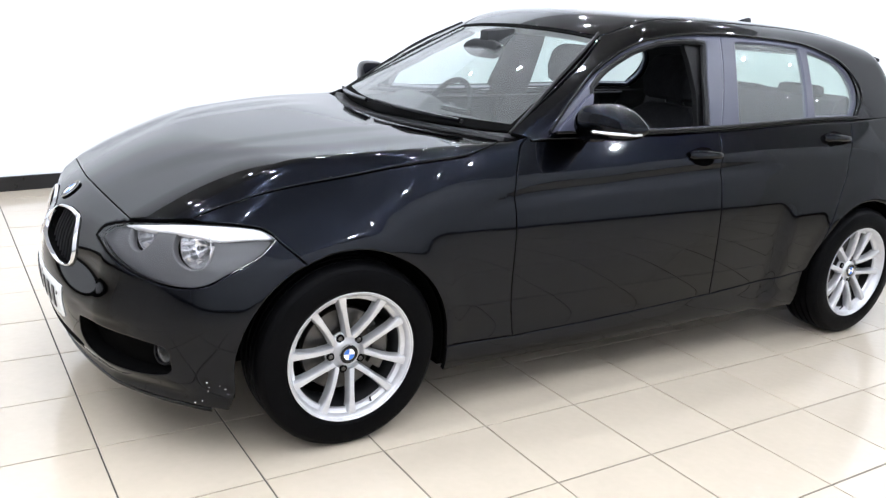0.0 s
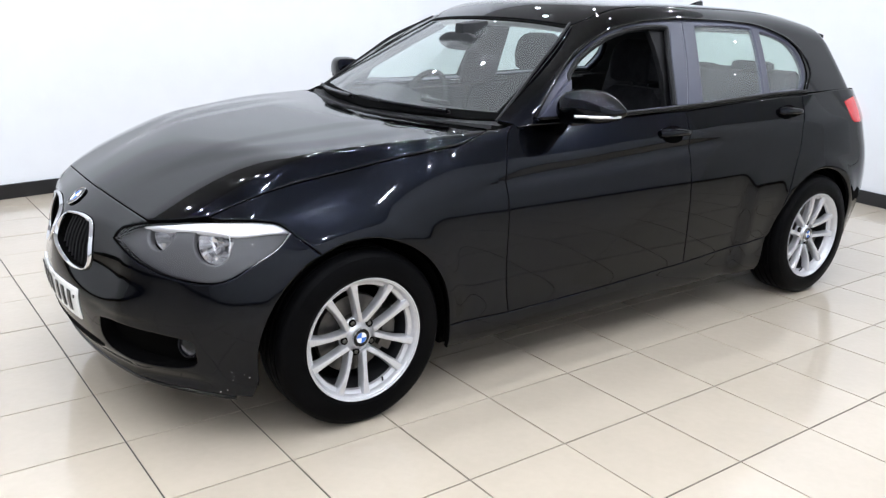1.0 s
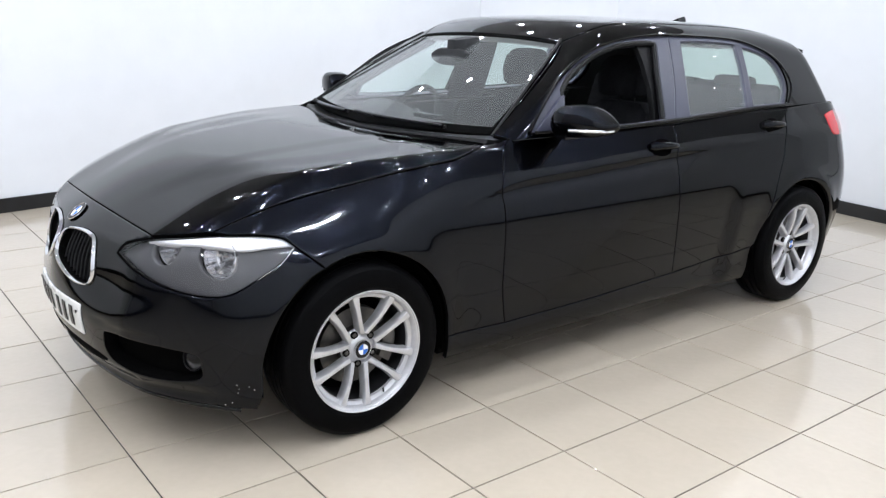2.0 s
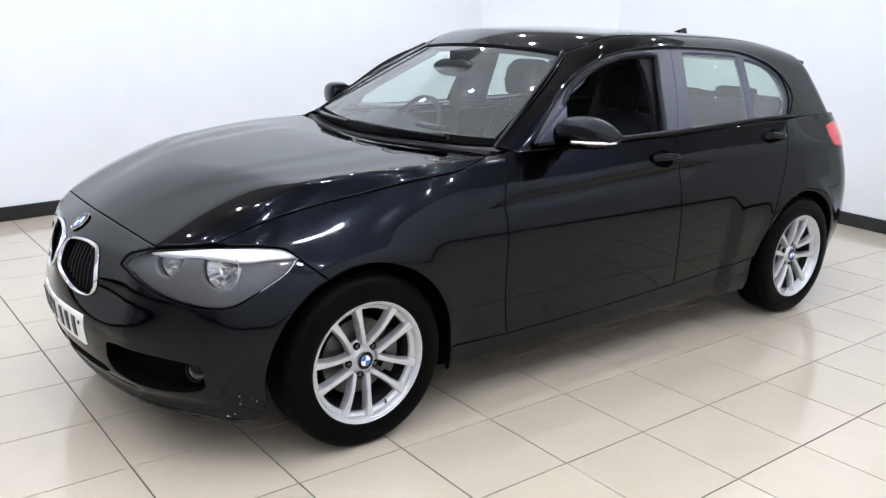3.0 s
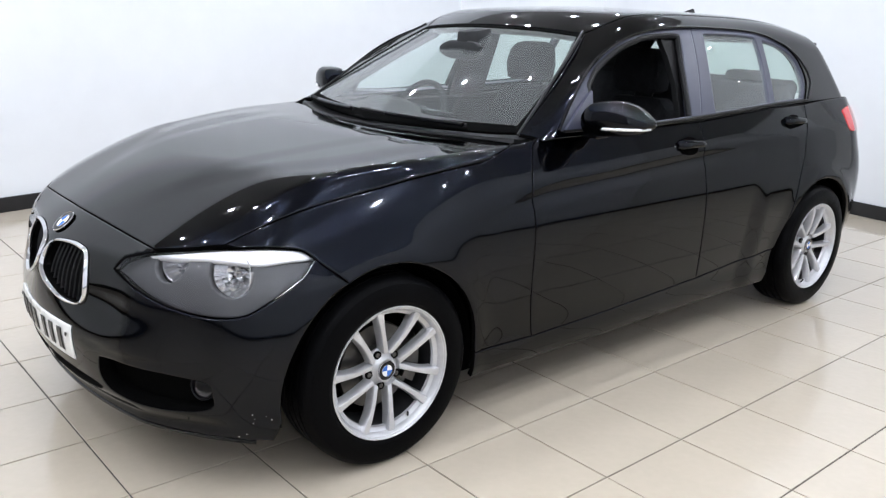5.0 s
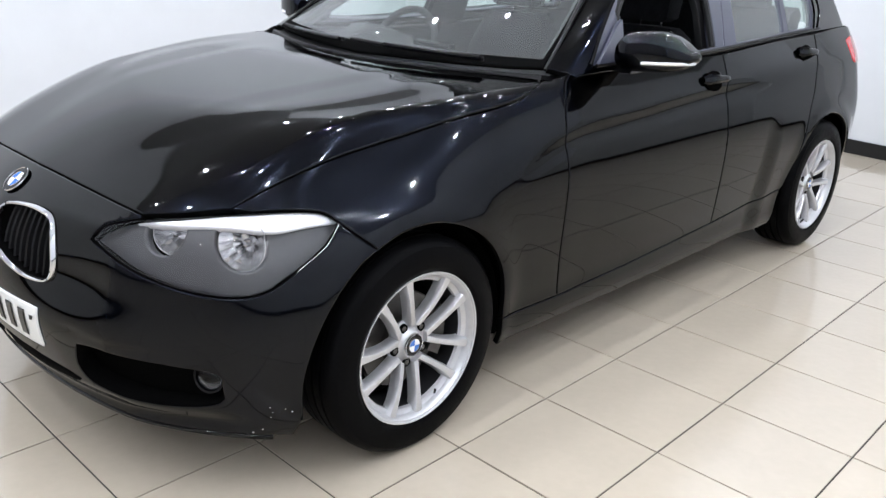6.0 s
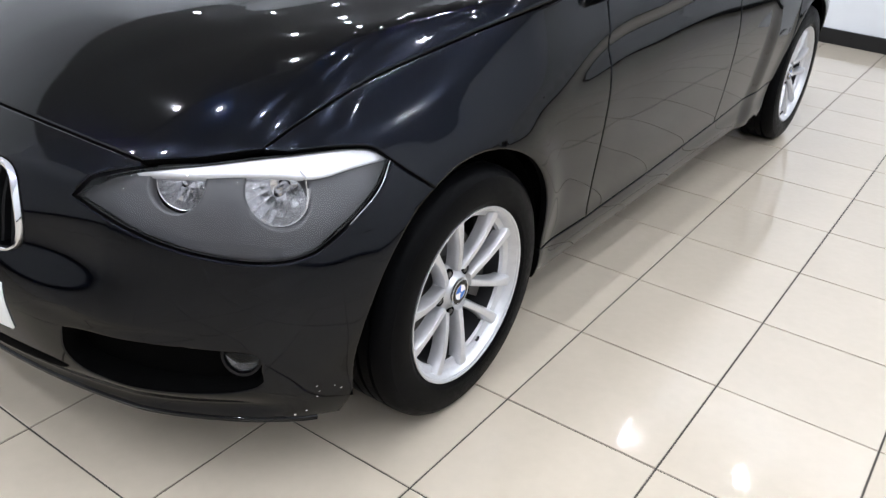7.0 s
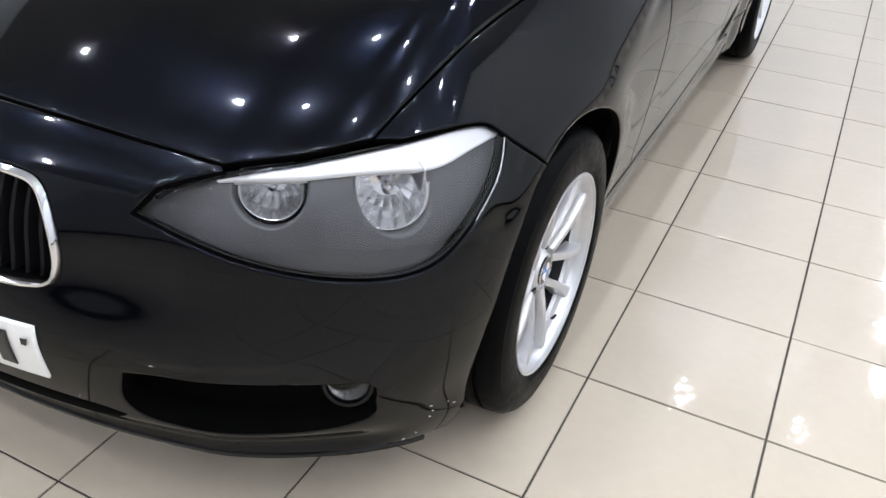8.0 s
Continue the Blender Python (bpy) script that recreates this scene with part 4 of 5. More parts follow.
# ---- wheels ----
def make_wheel():
    wheel = empty("wheel", car)
    tagged(wheel, "silver alloy wheel with paired spokes and a black tyre")
    out = pose(0, 0, 0, 90, 0, 0)
    bm = bmesh.new()
    h = 0.102
    prof = [(0.214, -0.085), (0.226, -0.096), (0.258, -h), (0.288, -0.101), (0.304, -0.092), (0.313, -0.078)]
    for g in (-0.052, -0.018, 0.018, 0.052):
        prof += [(0.316, g - 0.005), (0.308, g - 0.0035), (0.308, g + 0.0035), (0.316, g + 0.005)]
    prof += [(0.313, 0.078), (0.304, 0.092), (0.2965, 0.0965), (0.294, 0.0985), (0.2915, 0.0985), (0.287, 0.101), (0.262, h), (0.246, 0.1040), (0.240, 0.1025), (0.2365, 0.1030), (0.2335, 0.1015), (0.225, 0.098), (0.214, 0.085)]
    lathe(bm, prof, out, 72)
    part("tyre", bm, rubber, wheel, "black rubber tyre")
    bm = bmesh.new()
    lathe(bm, [(0.214, 0.080), (0.2165, 0.098), (0.2195, 0.1005), (0.2225, 0.1000), (0.2230, 0.0975), (0.2205, 0.0955), (0.2135, 0.0950), (0.2085, 0.089), (0.2045, 0.074), (0.1985, 0.069), (0.1915, 0.067), (0.1885, 0.058)], out, 72)
    rim = part("rim", bm, alloy, wheel, "silver rim")
    bm = bmesh.new()
    lathe(bm, [(0.1885, 0.058), (0.187, 0.03), (0.186, -0.06), (0.203, -0.09)], out, 48)
    part("barrel", bm, barrel_shade, wheel, "inner barrel of the rim, darkened for shade")
    bm = bmesh.new()
    lathe(bm, [(0.002, 0.060), (0.031, 0.060), (0.0335, 0.0655), (0.037, 0.0655), (0.041, 0.056), (0.052, 0.048), (0.064, 0.044), (0.070, 0.036), (0.070, 0.01)], out, 48)
    part("hub", bm, alloy, wheel, "silver hub")
    spoke_mesh = None
    for k in range(5):
        for s in (-1, 1):
            mid = radians(90 + 28 + 72 * k)
            if spoke_mesh is None or s not in spoke_mesh:
                bm = bmesh.new()
                loops = []
                for t in np.linspace(0, 1, 9):
                    r = 0.050 + 0.157 * t
                    ang = s * math.atan2(0.0265 + 0.0275 * t - 0.003 * math.sin(math.pi * t), r)
                    r = r / math.cos(ang) * (1 - 0.02 * t)
                    w = 0.0108 - 0.0018 * math.sin(math.pi * t) + 0.0050 * t ** 4
                    hh = 0.063 + 0.022 * t + 0.006 * math.sin(math.pi * t)
                    c, d = Vector((math.cos(ang), math.sin(ang), 0)), Vector((-math.sin(ang), math.cos(ang), 0))
                    base = c * r
                    sec = [(-1.30, -0.034), (-1.12, -0.018), (-0.98, -0.0045), (-0.78, -0.0008), (0.0, 0.0012), (0.78, -0.0008), (0.98, -0.0045), (1.12, -0.018), (1.30, -0.034)]
                    loops.append([out @ (base + d * w * u + Vector((0, 0, hh + v))) for u, v in sec])
                loft(bm, loops)
                ob = part("spoke", bm, alloy, wheel, "silver spoke")
                spoke_mesh = spoke_mesh or {}
                spoke_mesh[s] = ob.data
            else:
                ob = new("spoke", spoke_mesh[s])
                ob.parent = wheel
                tagged(ob, "silver spoke")
            ob.matrix_basis = pose(0, 0, 0, 0, -math.degrees(mid), 0)
        bolt_at = radians(90 + 28 + 72 * k)
        # Black disc on the solid hub, painted shade in place of a bolt hole.
        bm = bmesh.new()
        place = out @ Matrix.Translation((0.057 * math.cos(bolt_at), 0.057 * math.sin(bolt_at), 0.052))
        lathe(bm, [(0.0135, -0.006), (0.0135, 0.0012), (0.0115, 0.0006), (0.0005, 0.0002)], place, 16)
        seat = part("bolt_shade", bm, deep_black, wheel, "black disc for the shaded bolt hole")
        bm = bmesh.new()
        lathe(bm, [(0.0085, -0.010), (0.0085, 0.001), (0.006, 0.003), (0.0005, 0.003)], place, 6)
        part("wheel_bolt", bm, disc_steel, wheel, "steel wheel bolt", smooth=False)
    roundel(wheel, out @ Matrix.Translation((0, 0, 0.0645)), 0.032)
    bm = bmesh.new()
    lathe(bm, [(0.07, 0.030), (0.075, 0.012), (0.140, 0.012), (0.142, 0.008), (0.142, -0.012), (0.07, -0.012)], out, 48)
    part("brake_disc", bm, disc_steel, wheel, "worn steel brake disc")
    bm = bmesh.new()
    loops = [[out @ Vector(((rr) * math.cos(radians(t)), rr * math.sin(radians(t)), zz)) for rr, zz in ((0.105, -0.03), (0.105, 0.034), (0.155, 0.034), (0.166, 0.02), (0.166, -0.03))] for t in np.linspace(-30, 32, 8)]
    loft(bm, loops)
    part("brake_caliper", bm, disc_steel, wheel, "dull metal brake caliper")
    # Black disc added to close the rim and keep its depth dark.
    bm = bmesh.new()
    lathe(bm, [(0.0005, -0.05), (0.186, -0.05), (0.186, -0.055), (0.0005, -0.055)], out, 32)
    part("back_plate", bm, deep_black, wheel, "dark back plate")
    bm = bmesh.new()
    va = radians(-62)
    tube(bm, [out @ Vector((r * math.cos(va), r * math.sin(va), hh)) for r, hh in ((0.198, 0.074), (0.188, 0.080), (0.178, 0.084))], 0.0035, 8)
    part("valve", bm, trim_black, wheel, "black valve stem")
    return wheel


near = make_wheel()
near.matrix_basis = pose(0, -0.768, 0.314, 0, 3, 0)
for x, y, spin in ((2.69, -0.784, 38),):
    copy_thing(near, pose(x, y, 0.314, 0, spin, 0))
for x, y, spin in ((0, 0.768, 12), (2.69, 0.784, 50)):
    copy_thing(near, pose(x, y, 0.314, 0, spin, 180))

for cx, cz, r in (ARCH_F, ARCH_R):
    for side in (-1, 1):
        bm = bmesh.new()
        ring = []
        for t in np.linspace(-11, 191, 30):
            c, s = math.cos(radians(t)), math.sin(radians(t))
            ring.append([bm.verts.new((cx + rr * c, side * a, cz + rr * s)) for a, rr in ((0.832, r - 0.004), (0.826, r + 0.002), (0.50, r + 0.01), (0.48, 0.02))])
        for p, q in zip(ring, ring[1:]):
            for i in range(3):
                bm.faces.new((p[i], q[i], q[i + 1], p[i + 1]))
        part("wheel_arch_liner", bm, deep_black, car, "matt black wheel arch liner")

bm = bmesh.new()
box(bm, (0.40, -0.74, 0.17), (2.28, 0.74, 0.24))
box(bm, (-0.60, -0.46, 0.18), (0.42, 0.46, 0.25))
box(bm, (2.26, -0.48, 0.20), (3.3, 0.48, 0.28))
part("underbody", bm, deep_black, car, "dark underbody tray", smooth=False)
# Unseen black boxes, added to block light and views through the nose.
bm = bmesh.new()
box(bm, (-0.52, -0.46, 0.26), (0.42, 0.46, 0.66))
box(bm, (0.42, -0.7, 0.26), (0.50, 0.7, 0.93))
part("bay_filler", bm, deep_black, car, "black filler boxes inside the nose", smooth=False)

# ---- door handles ----
def handle(door, x, a, z, side, tilt):
    m = Matrix.Diagonal((1, side, 1, 1)) @ Matrix.Translation((x, a, z)) @ pose(0, 0, 0, 14, tilt, 0)
    # Flat oval on the door skin whose black paints the shade of a hollow.
    bm = bmesh.new()
    loops = []
    for t in np.linspace(-1, 1, 15):
        hh = 0.038 * math.sqrt(max(0.0, 1 - (abs(t) ** 2.2))) + 0.001
        loops.append([m @ Vector((0.068 * t - 0.010, 0.0022 - 0.0005 * (1 if s else 0), hh * math.sin(u) - 0.001)) for s, u in ((0, v) for v in np.linspace(0, 2 * math.pi, 14, endpoint=False))])
    loft(bm, loops)
    cup = part("cup_shade", bm, deep_black, door, "flat black oval for the shaded handle recess")
    bm = bmesh.new()
    loops = []
    for t in np.linspace(-1, 1, 21):
        lift = 0.026 * (1 - abs(t) ** 4) + 0.004
        hh = 0.016 * (1 - 0.25 * t) * (1 - 0.6 * max(0, abs(t) - 0.8) * 5 * 0.6)
        loops.append([m @ Vector((0.098 * t + 0.012, lift - 0.008 + 0.010 * math.cos(u), hh * math.sin(u) + 0.005)) for u in np.linspace(0, 2 * math.pi, 12, endpoint=False)])
    loft(bm, loops)
    part("door_handle", bm, paint, door, "black body-coloured pull handle")


for k, side in enumerate((-1, 1)):
    handle(front_doors[k], 1.535, 0.846, 0.916, side, 3)
    handle(rear_doors[k], 2.40, 0.832, 0.962, side, 4)


# ---- door mirrors ----
def door_mirror(side):
    mirror = empty("door_mirror", car)
    tagged(mirror, "gloss black door mirror with a silver indicator strip")
    flip = Matrix.Diagonal((1, side, 1, 1))
    def section(t):
        """Middle and half sizes of the shell's cut at t."""
        taper = math.sqrt(1 - 0.97 * (max(0, t - 0.62) / 0.38) ** 2.4) * (1 - max(0, 0.16 - t) ** 2 * 14)
        top, low = 1.118 + 0.016 * math.sin(math.pi * min(1, t * 1.1)) - 0.04 * max(0, t - 0.55), 1.000 + 0.020 * t
        fx, bx = 0.836 + 0.07 * t ** 2, 0.98 + 0.03 * t
        return 0.835 + 0.225 * t, 0.5 * (fx + bx), 0.5 * (bx - fx) * (0.55 + 0.45 * taper), 0.5 * (top + low), 0.5 * (top - low) * taper

    bm = bmesh.new()
    rows = []
    for t in 1 - np.linspace(1, 0, 25) ** 1.6:
        a, cx, hx, cz, hz = section(t)
        ring = []
        for u in np.linspace(0, 2 * math.pi, 28, endpoint=False):
            c, s = math.cos(u), math.sin(u)
            ring.append(flip @ Vector((cx + hx * math.copysign(abs(c) ** 0.56, c), a, cz + hz * math.copysign(abs(s) ** 0.70, s))))
        rows.append(ring)
    loft(bm, rows)
    part("shell", bm, paint, mirror, "gloss black shell")
    bm = bmesh.new()
    rows = []
    for t in np.linspace(0.43, 0.992, 18):
        a, cx, hx, cz, hz = section(t)
        z = 1.034 + 0.012 * t
        turn = min(0.99, (abs(z - cz) / hz)) ** (1 / 0.70)
        x = cx - hx * math.sqrt(1 - turn * turn) ** 0.56 - 0.002
        rows.append([flip @ Vector((x + dx, a, z + dz)) for dx, dz in ((0.02, -0.0045), (0.0, -0.005), (-0.003, 0.0), (0.0, 0.005), (0.02, 0.0045))])
    loft(bm, rows)
    part("indicator_strip", bm, silver, mirror, "silver indicator strip")
    bm = bmesh.new()
    loft(bm, [[flip @ Vector((x, a, z)) for x, z in ((0.90, 0.992), (0.97, 0.992), (0.97, 1.02 + dz), (0.90, 1.03 + dz))] for a, dz in ((0.79, 0.0), (0.83, 0.01), (0.87, 0.02))])
    part("arm", bm, gloss_black, mirror, "black arm", bevel=0.004)
    # The film's paler blue stands in for a reflection on this dark cover.
    bm = bmesh.new()
    tri = [(0.80, 0.802, 1.025), (0.95, 0.80, 1.025), (0.995, 0.745, 1.150), (0.96, 0.752, 1.135)]
    loft(bm, [[flip @ Vector((x, a + d, z)) for x, a, z in tri] for d in (0.0, 0.012)])
    part("corner_cover", bm, pillar_film, mirror, "corner cover, paler film for its reflection")
    bm = bmesh.new()
    loft(bm, [[flip @ Vector((x, a, z)) for a, z in ((0.86, 1.025), (1.02, 1.03), (1.025, 1.06), (1.0, 1.095), (0.87, 1.11))] for x in (0.985, 1.006)])
    part("mirror_glass", bm, chrome, mirror, "mirror glass")


for side in (-1, 1):
    door_mirror(side)

# ---- trims: belt strips, window rubbers, wipers, aerial ----
for side in (-1, 1):
    bm = bmesh.new()
    pts = spline([(x, a + 0.002, z + 0.001) for x, a, z in ((0.80, 0.803, 1.018), (1.26, 0.820, 1.019), (1.661, 0.818, 1.029), (2.238, 0.800, 1.051), (2.62, 0.780, 1.055))], 0.05)
    tube(bm, [(x, side * a, z) for x, a, z in pts], 0.0065, 6)
    part("belt_strip", bm, trim_black, car, "black window sill strip")
    bm = bmesh.new()
    pts = spline(DLO_TOP, 0.03)
    tube(bm, [(x, side * (a + 0.002), z) for x, a, z in pts], 0.0055, 6)
    part("window_trim", bm, gloss_black, car, "gloss black window surround")
    bm = bmesh.new()
    pts = spline(SCREEN_SIDE, 0.03)
    tube(bm, [(x - 0.003, side * (a + 0.004), z + 0.003) for x, a, z in pts], 0.006, 6)
    part("screen_rubber", bm, trim_black, car, "black windscreen rubber")


def cowl_strip():
    bm = bmesh.new()
    rows = []
    for t in np.linspace(-1, 1, 25):
        f = abs(t)
        x = 0.45 + 0.185 * f ** 2
        y = 0.72 * t
        z = 0.984 + 0.004 * f
        rows.append([Vector((x - 0.02, y, z - 0.03)), Vector((x, y, z + 0.004)), Vector((x + 0.035, y, z - 0.002)), Vector((x + 0.09, y, z + 0.012)), Vector((x + 0.09, y, z - 0.04))])
    loft(bm, rows)
    part("cowl", bm, trim_black, car, "black plastic cowl below the windscreen")


cowl_strip()


def on_screen(x_hint, a, z, off=0.0):
    p = lay(form_up, np.array([[a, z]]), (np.array((0, 1.0, 0)), np.array((0, 0, 1.0)), np.array((-1.0, 0, 0))), (-1.5, -0.3), off)[0]
    return Vector((p[0], a, z))


for pivot, tip, z0, z1 in ((0.10, 0.62, 1.010, 1.012), (-0.52, 0.06, 1.008, 1.016)):
    wiper = empty("wiper", car)
    tagged(wiper, "black wiper arm and blade resting on the windscreen")
    bm = bmesh.new()
    pts = []
    for t in np.linspace(0, 1, 16):
        a = pivot + (tip - pivot) * t
        pts.append(on_screen(0.6, a, z0 + (z1 - z0) * t + 0.012, 0.016))
    tube(bm, pts, 0.007, 8)
    part("blade", bm, trim_black, wiper, "black rubber blade")
    bm = bmesh.new()
    tube(bm, [Vector((p.x - 0.016, p.y, p.z + 0.004)) for p in pts[:11]], 0.0085, 8)
    part("arm", bm, gloss_black, wiper, "black arm")

fin = bmesh.new()
rows = []
for t in np.linspace(0, 1, 9):
    x, hgt, w = 2.56 + 0.155 * t, 0.003 + 0.066 * t ** 0.8 * (1 if t < 0.95 else 0.9), 0.004 + 0.032 * math.sin(math.pi * min(1, 0.15 + 0.7 * t))
    base = float(roof_line(x)) - 0.004
    rows.append([Vector((x - 0.1 * 0, -w, base)), Vector((x, -w * 0.45, base + hgt * 0.6)), Vector((x, 0, base + hgt)), Vector((x, w * 0.45, base + hgt * 0.6)), Vector((x, w, base))])
loft(fin, rows)
part("roof_aerial", fin, paint, car, "black shark-fin roof aerial")



frit_low = [(0.535, 0, 1.018), (0.558, 0.2, 1.018), (0.592, 0.37, 1.020), (0.652, 0.56, 1.022), (0.695, 0.672, 1.026)]
frit_side = [(0.695, 0.672, 1.026), (0.795, 0.648, 1.091), (0.935, 0.604, 1.189), (1.08, 0.548, 1.281), (1.188, 0.488, 1.345)]
frit_top = [(1.188, 0.488, 1.345), (1.173, 0.3, 1.353), (1.164, 0.15, 1.357), (1.160, 0, 1.357)]
made = panel(mirrored([SCREEN_LOW, SCREEN_SIDE, SCREEN_TOP]), (-0.6, 0, 0.8), form_up, off=0.0, gap=0.004, lip=0.01, hole_lip=0.002, grain=0.05, holes=[mirrored([frit_low, frit_side, frit_top])])
sheet("screen_border", made, deep_black, car, "black printed border of the windscreen", 0)

# ---- cabin ----
def seat(x, y, name="front_seat"):
    seat_ob = empty(name, car, pose(x, y, 0))
    tagged(seat_ob, "dark cloth bucket seat with headrest")
    def cushion(rows):
        bm = bmesh.new()
        loops = []
        for cx, cz, wx, wy, rot in rows:
            ring = []
            for u in np.linspace(0, 2 * math.pi, 20, endpoint=False):
                c, s = math.cos(u), math.sin(u)
                px, py = wx * math.copysign(abs(c) ** 0.6, c), wy * math.copysign(abs(s) ** 0.5, s)
                px -= 0.05 * (abs(py) / max(wy, 0.01)) ** 3 * (1 if px < 0 else 0)
                ring.append(Vector((cx + px * math.cos(rot), py, cz + px * math.sin(rot))))
            loops.append(ring)
        loft(bm, loops)
        return bm
    part("backrest", cushion([(-0.10, 0.42, 0.07, 0.22, 0), (-0.06, 0.55, 0.085, 0.245, 0), (0.0, 0.75, 0.085, 0.25, 0), (0.06, 0.92, 0.07, 0.225, 0), (0.09, 1.02, 0.055, 0.19, 0), (0.105, 1.06, 0.03, 0.13, 0)]), cloth, seat_ob, "dark cloth backrest")
    part("headrest", cushion([(0.085, 1.085, 0.035, 0.095, 0), (0.082, 1.10, 0.052, 0.122, 0), (0.08, 1.17, 0.058, 0.132, 0), (0.09, 1.24, 0.052, 0.120, 0), (0.10, 1.272, 0.038, 0.095, 0), (0.105, 1.285, 0.018, 0.06, 0)]), cloth, seat_ob, "dark cloth headrest")
    bm = bmesh.new()
    for s in (-1, 1):
        tube(bm, [(0.095, s * 0.05, 1.03), (0.09, s * 0.05, 1.11)], 0.006, 8)
    part("headrest_post", bm, chrome, seat_ob, "chrome headrest posts")
    bm = bmesh.new()
    loops = []
    for t in np.linspace(0, 1, 8):
        xx = -0.55 + 0.52 * t
        loops.append([Vector((xx, 0.25 * math.copysign(abs(math.cos(u)) ** 0.5, math.cos(u)), 0.40 + 0.02 * (1 - t) + 0.08 * math.copysign(abs(math.sin(u)) ** 0.6, math.sin(u)))) for u in np.linspace(0, 2 * math.pi, 16, endpoint=False)])
    loft(bm, loops)
    part("seat_cushion", bm, cloth, seat_ob, "dark cloth seat cushion")
    return seat_ob


seat(1.75, 0.36)
seat(1.75, -0.36)
bench = empty("rear_seat", car)
tagged(bench, "dark cloth rear bench with three headrests")
bm = bmesh.new()
loft(bm, [[Vector((x, y, z)) for x, z in ((2.50 - 0.04, 0.50), (2.64, 0.50), (2.80, 1.10), (2.75, 1.135), (2.67, 1.11))] for y in np.linspace(-0.62, 0.62, 9)])
part("backrest", bm, cloth, bench, "dark cloth backrest", bevel=0.01)
for y in (-0.36, 0.36, 0.0):
    bm = bmesh.new()
    box(bm, (2.70, y - 0.12, 1.10), (2.78, y + 0.12, 1.170 if y else 1.14))
    part("headrest", bm, cloth, bench, "dark cloth headrest", bevel=0.03)
bm = bmesh.new()
box(bm, (2.05, -0.62, 0.40), (2.55, 0.62, 0.54))
part("seat_cushion", bm, cloth, bench, "dark cloth cushion", bevel=0.04)

bm = bmesh.new()
rows = []
for y in np.linspace(-0.72, 0.72, 19):
    hump = 0.055 * math.exp(-((y - 0.37) / 0.17) ** 4)
    cx = 0.055 * (1 - (y / 0.72) ** 2)
    rows.append([Vector((0.60 - cx * 0.4 + 0.06 * (y / 0.72) ** 2, y, 0.955)), Vector((0.75, y, 0.975 + hump * 0.3)), Vector((0.87, y, 0.985 + hump)), Vector((0.95, y, 0.965 + hump)), Vector((0.985, y, 0.90)), Vector((0.97, y, 0.75)), Vector((0.9, y, 0.55)), Vector((0.6, y, 0.55))])
loft(bm, rows)
part("dashboard", bm, cabin, car, "dark grey plastic dashboard with instrument hood")
bm = bmesh.new()
box(bm, (0.86, -0.09, 0.975), (0.90, 0.10, 1.005))
part("dash_screen", bm, gloss_black, car, "slim black dashboard display", bevel=0.004)
wheel_turn = Matrix.Translation((1.05, 0.37, 0.925)) @ pose(0, 0, 0, 0, -64, 0)
steer = empty("steering_wheel", car, wheel_turn)
tagged(steer, "dark three-spoke steering wheel")
bm = bmesh.new()
ring = [(0.183 + 0.015 * math.cos(u), 0.015 * math.sin(u)) for u in np.linspace(0, 2 * math.pi, 10, endpoint=False)]
lathe(bm, ring, None, 40, closed=True)
part("rim", bm, cabin, steer, "dark leather rim")
bm = bmesh.new()
lathe(bm, [(0.0005, -0.03), (0.055, -0.03), (0.068, -0.015), (0.062, 0.012), (0.0005, 0.02)], None, 24)
part("boss", bm, cabin, steer, "dark airbag boss")
for ang in (0, 90, 180):
    bm = bmesh.new()
    box(bm, (0.05, -0.018, -0.012), (0.175, 0.018, 0.006), pose(0, 0, 0, 0, 0, ang + 90))
    part("spoke", bm, silver, steer, "satin silver spoke", bevel=0.004)

rear_mirror = empty("rear_view_mirror", car)
tagged(rear_mirror, "dark interior mirror with sensor housing")
bm = bmesh.new()
loft(bm, [[Vector((1.01 - 0.04 * (t / 0.12) ** 2 * 0.2 + 0.022 * math.cos(u), t, 1.262 + 0.04 * math.sin(u) * (1 - 0.5 * abs(t / 0.125) ** 6))) for u in np.linspace(0, 2 * math.pi, 12, endpoint=False)] for t in np.linspace(-0.125, 0.125, 11)])
part("shell", bm, cabin, rear_mirror, "dark shell")
bm = bmesh.new()
loft(bm, [[Vector((x, y, z)) for y, z in ((-w, 1.30 + dz), (w, 1.30 + dz), (w * 0.8, 1.355 + dz * 0.5), (-w * 0.8, 1.355 + dz * 0.5))] for x, w, dz in ((1.0, 0.035, -0.03), (1.05, 0.06, -0.02), (1.13, 0.06, 0.0))])
part("sensor_housing", bm, cabin, rear_mirror, "dark sensor housing", bevel=0.006)

for door, side in zip(front_doors, (-1, 1)):
    bm = bmesh.new()
    pts = [p for edge in WIN_F[1:] for p in spline(edge, 0.03)]
    pts = snap(form_up, np.array(pts)) - np.array((0, 0.012, 0))
    middle = pts.mean(0)
    tube(bm, [(x - 0.010 * np.sign(x - middle[0]), side * (a - 0.004), z - 0.004) for x, a, z in pts], 0.013, 8)
    part("window_seal", bm, trim_black, door, "black rubber window seal")
door_card = panel([back(DOOR_FRONT), SILL_TOP_F, DOOR_MID, back(BELT_F)], (0, 1, 0.25), form_low, off=-0.07, gap=0.01, grain=0.08)
for door, ob in zip(front_doors, both("door_card", door_card, cabin, None, "dark plastic inner door card")):
    ob.parent = door
door_card = panel([back(DOOR_MID), SILL_TOP_R, [SILL_TOP_R[-1], DOOR_REAR[0]], DOOR_REAR, back(BELT_R)], (0, 1, 0.25), form_low, off=-0.07, gap=0.01, grain=0.08)
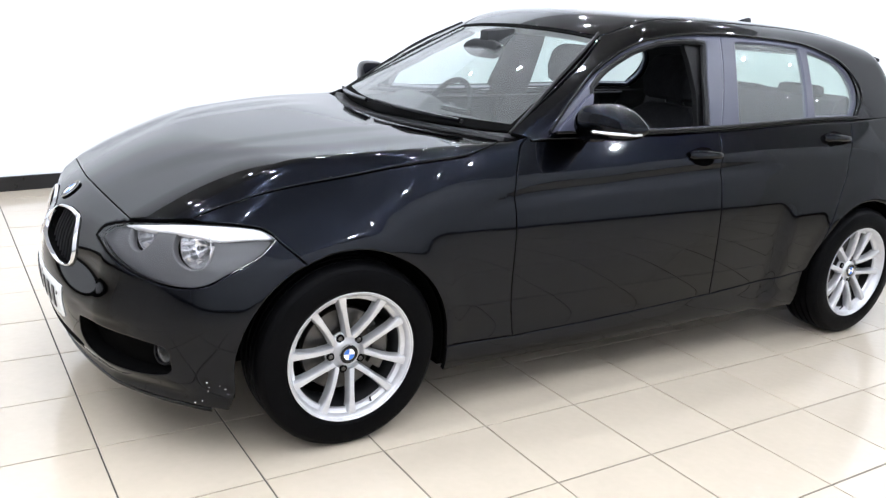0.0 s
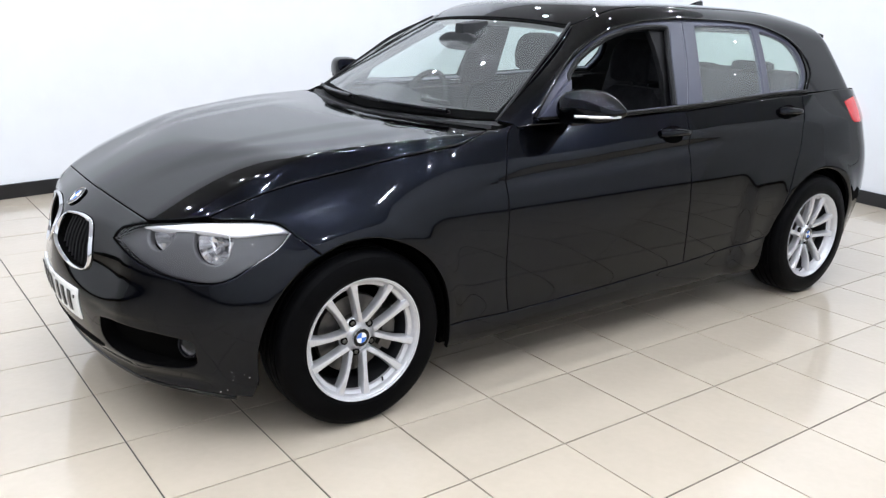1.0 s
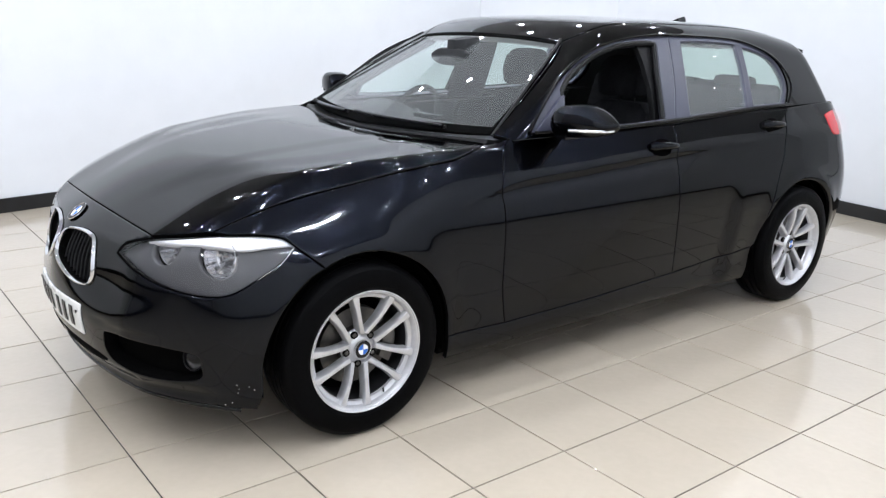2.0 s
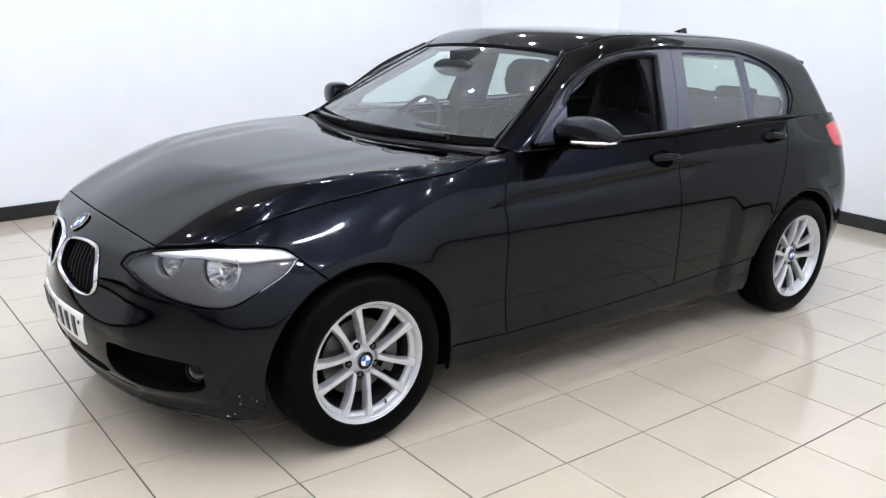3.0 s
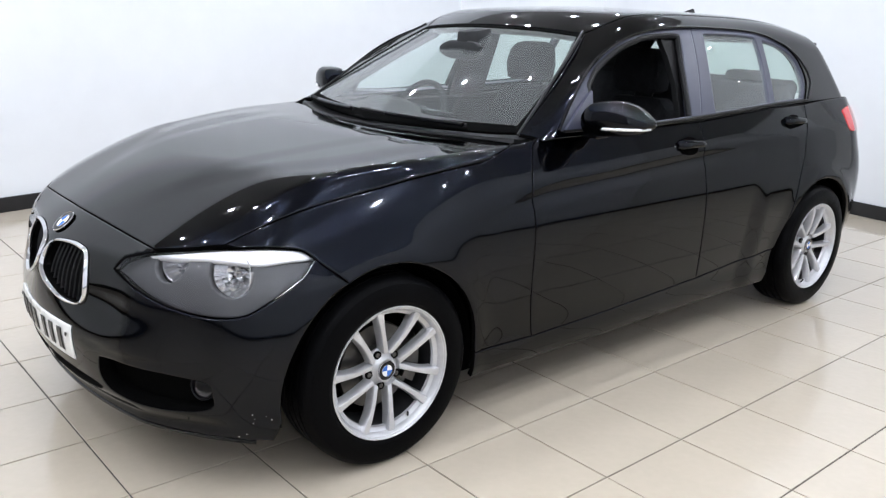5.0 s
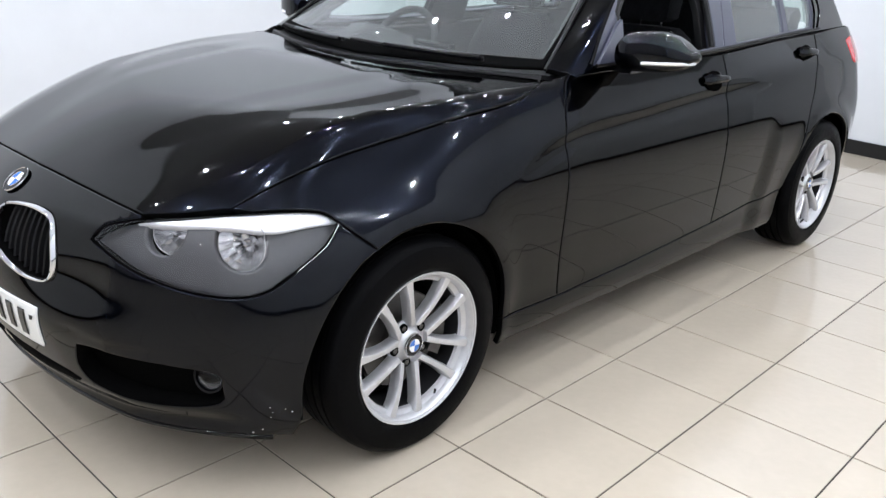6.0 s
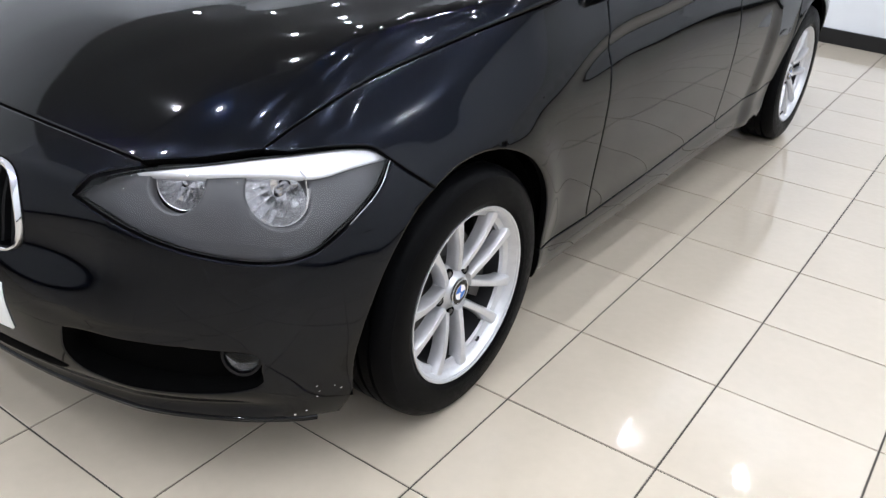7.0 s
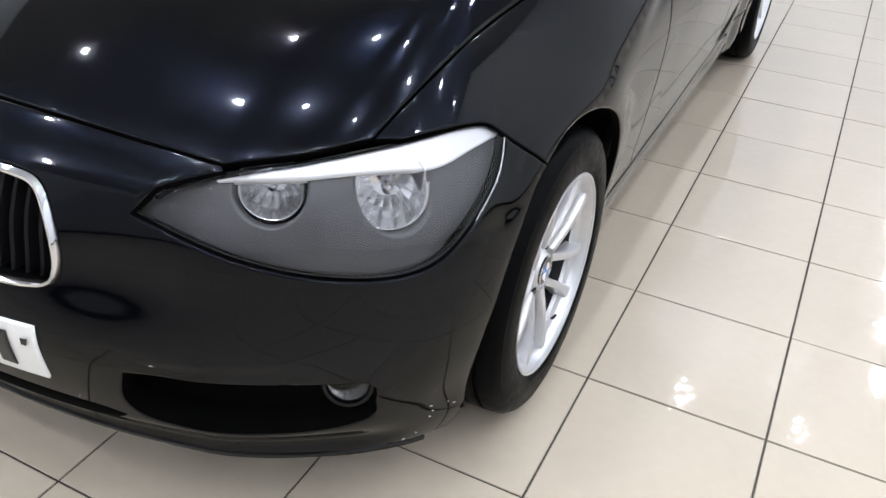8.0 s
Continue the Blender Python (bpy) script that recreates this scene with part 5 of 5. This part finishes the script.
for door, ob in zip(rear_doors, both("door_card", door_card, cabin, None, "dark plastic inner door card")):
    ob.parent = door
quarter_trim = panel([back(DOOR_REAR), [DOOR_REAR[0], (2.7, 0.86, 0.75), (3.1, 0.8, 0.75)], [(3.1, 0.8, 0.75), QUARTER_BACK[0]], back(QUARTER_TOP)], (0.2, 1, 0.15), form_low, off=-0.05, gap=0.005, grain=0.08)
both("quarter_trim", quarter_trim, cabin, car, "dark plastic load bay trim")
for side in (-1, 1):
    bm = bmesh.new()
    loft(bm, [[Vector((x, side * (a - d), z)) for x, d in ((front, 0.03), (front, 0.06), (front + 0.25, 0.06), (front + 0.25, 0.03))] for front, a, z in ((1.57, 0.80, 0.98), (1.58, 0.745, 1.15), (1.575, 0.69, 1.27), (1.56, 0.65, 1.35), (1.54, 0.61, 1.40))])
    part("pillar_cover", bm, trim_black, car, "black inner pillar cover", bevel=0.006)
bm = bmesh.new()
box(bm, (2.72, -0.66, 0.93), (3.1, 0.66, 0.95))
part("parcel_shelf", bm, cabin, car, "dark parcel shelf", bevel=0.004)
pillar = panel([back(ROOF_SIDE)[::-1], C_BACK, SHOULDER, [(0.70, 0.80, 0.99), SCREEN_SIDE[0]], SCREEN_SIDE], (0, 0.85, 0.5), form_up, off=-0.04, holes=[[DLO_LOW, DLO_TOP]], grain=0.05, hole_lip=0.002, gap=0.004)
both("pillar_trim", pillar, cabin, car, "grey pillar trim")
rear_glass = panel(mirrored([[(3.06, 0, 1.36), (3.05, 0.25, 1.36), (3.0, 0.50, 1.34)], C_BACK, [C_BACK[-1], (3.22, 0.4, 1.04), (3.28, 0, 1.04)]]), (1, 0, 0.5), form_up, off=-0.003, grain=0.06)
ob = sheet("rear_window", rear_glass, side_glass, car, "tinted rear window", 0)
ob.visible_shadow = False
bm = bmesh.new()
loft(bm, [[Vector((3.0 + 0.02, y, 1.345 - 0.02 * (y / 0.55) ** 2)), Vector((3.12 - 0.05 * (y / 0.55) ** 2, y, 1.335 - 0.02 * (y / 0.55) ** 2)), Vector((3.12 - 0.05 * (y / 0.55) ** 2, y, 1.32 - 0.02 * (y / 0.55) ** 2)), Vector((3.02, y, 1.30))] for y in np.linspace(-0.55, 0.55, 11)])
part("spoiler", bm, paint, car, "black roof spoiler")

# ---- floor tiles ----
TILE, TURNED, ORIGIN = 0.4078, 0.36, (-0.3225, -0.9515)


def tile_mesh(half):
    b, d = 0.0012, 0.0010
    v = [(-half, -half, -d), (half, -half, -d), (half, half, -d), (-half, half, -d)]
    v += [(sx * (half - b), sy * (half - b), 0.0) for sx, sy in ((-1, -1), (1, -1), (1, 1), (-1, 1))]
    v += [(p[0], p[1], -0.006) for p in v[:4]]
    f = [(4, 5, 6, 7)]
    for i in range(4):
        j = (i + 1) % 4
        f += [(i, j, j + 4, i + 4), (i + 8, j + 8, j, i)]
    return v, f


tv, tf = tile_mesh(TILE / 2 - 0.0026)
tile_data = bpy.data.meshes.new("tile")
tile_data.from_pydata(tv, [], tf)
tile_data.materials.append(tile_cream)
rng = random.Random(4)
cosr, sinr = math.cos(radians(TURNED)), math.sin(radians(TURNED))
rest_v, rest_f = [], []
for i in range(-17, 25):
    for j in range(-13, 14):
        u, v = (i + 0.5) * TILE, (j + 0.5) * TILE
        x, y = ORIGIN[0] + u * cosr - v * sinr, ORIGIN[1] + u * sinr + v * cosr
        if not (-6.1 < x < 9.3 and -4.8 < y < 4.5):
            continue
        m = pose(x, y, rng.uniform(-0.0004, 0.0004), rng.gauss(0, 0.05), rng.gauss(0, 0.05), TURNED + 90 * rng.randrange(4))
        if -2.3 < x < 4.6 and -2.6 < y < 0.85 and not (0.3 < x < 2.3 and -0.4 < y < 0.4):
            ob = new("tile", tile_data)
            ob.parent = floor
            ob.matrix_basis = m
        else:
            k = len(rest_v)
            rest_v += [m @ Vector(p) for p in tv]
            rest_f += [tuple(q + k for q in f) for f in tf]
ob = mesh_object("tile_field", rest_v, rest_f, tile_cream, floor, "", smooth=False)
tagged(ob, "cream tiles of the outer floor", kind="stuff")
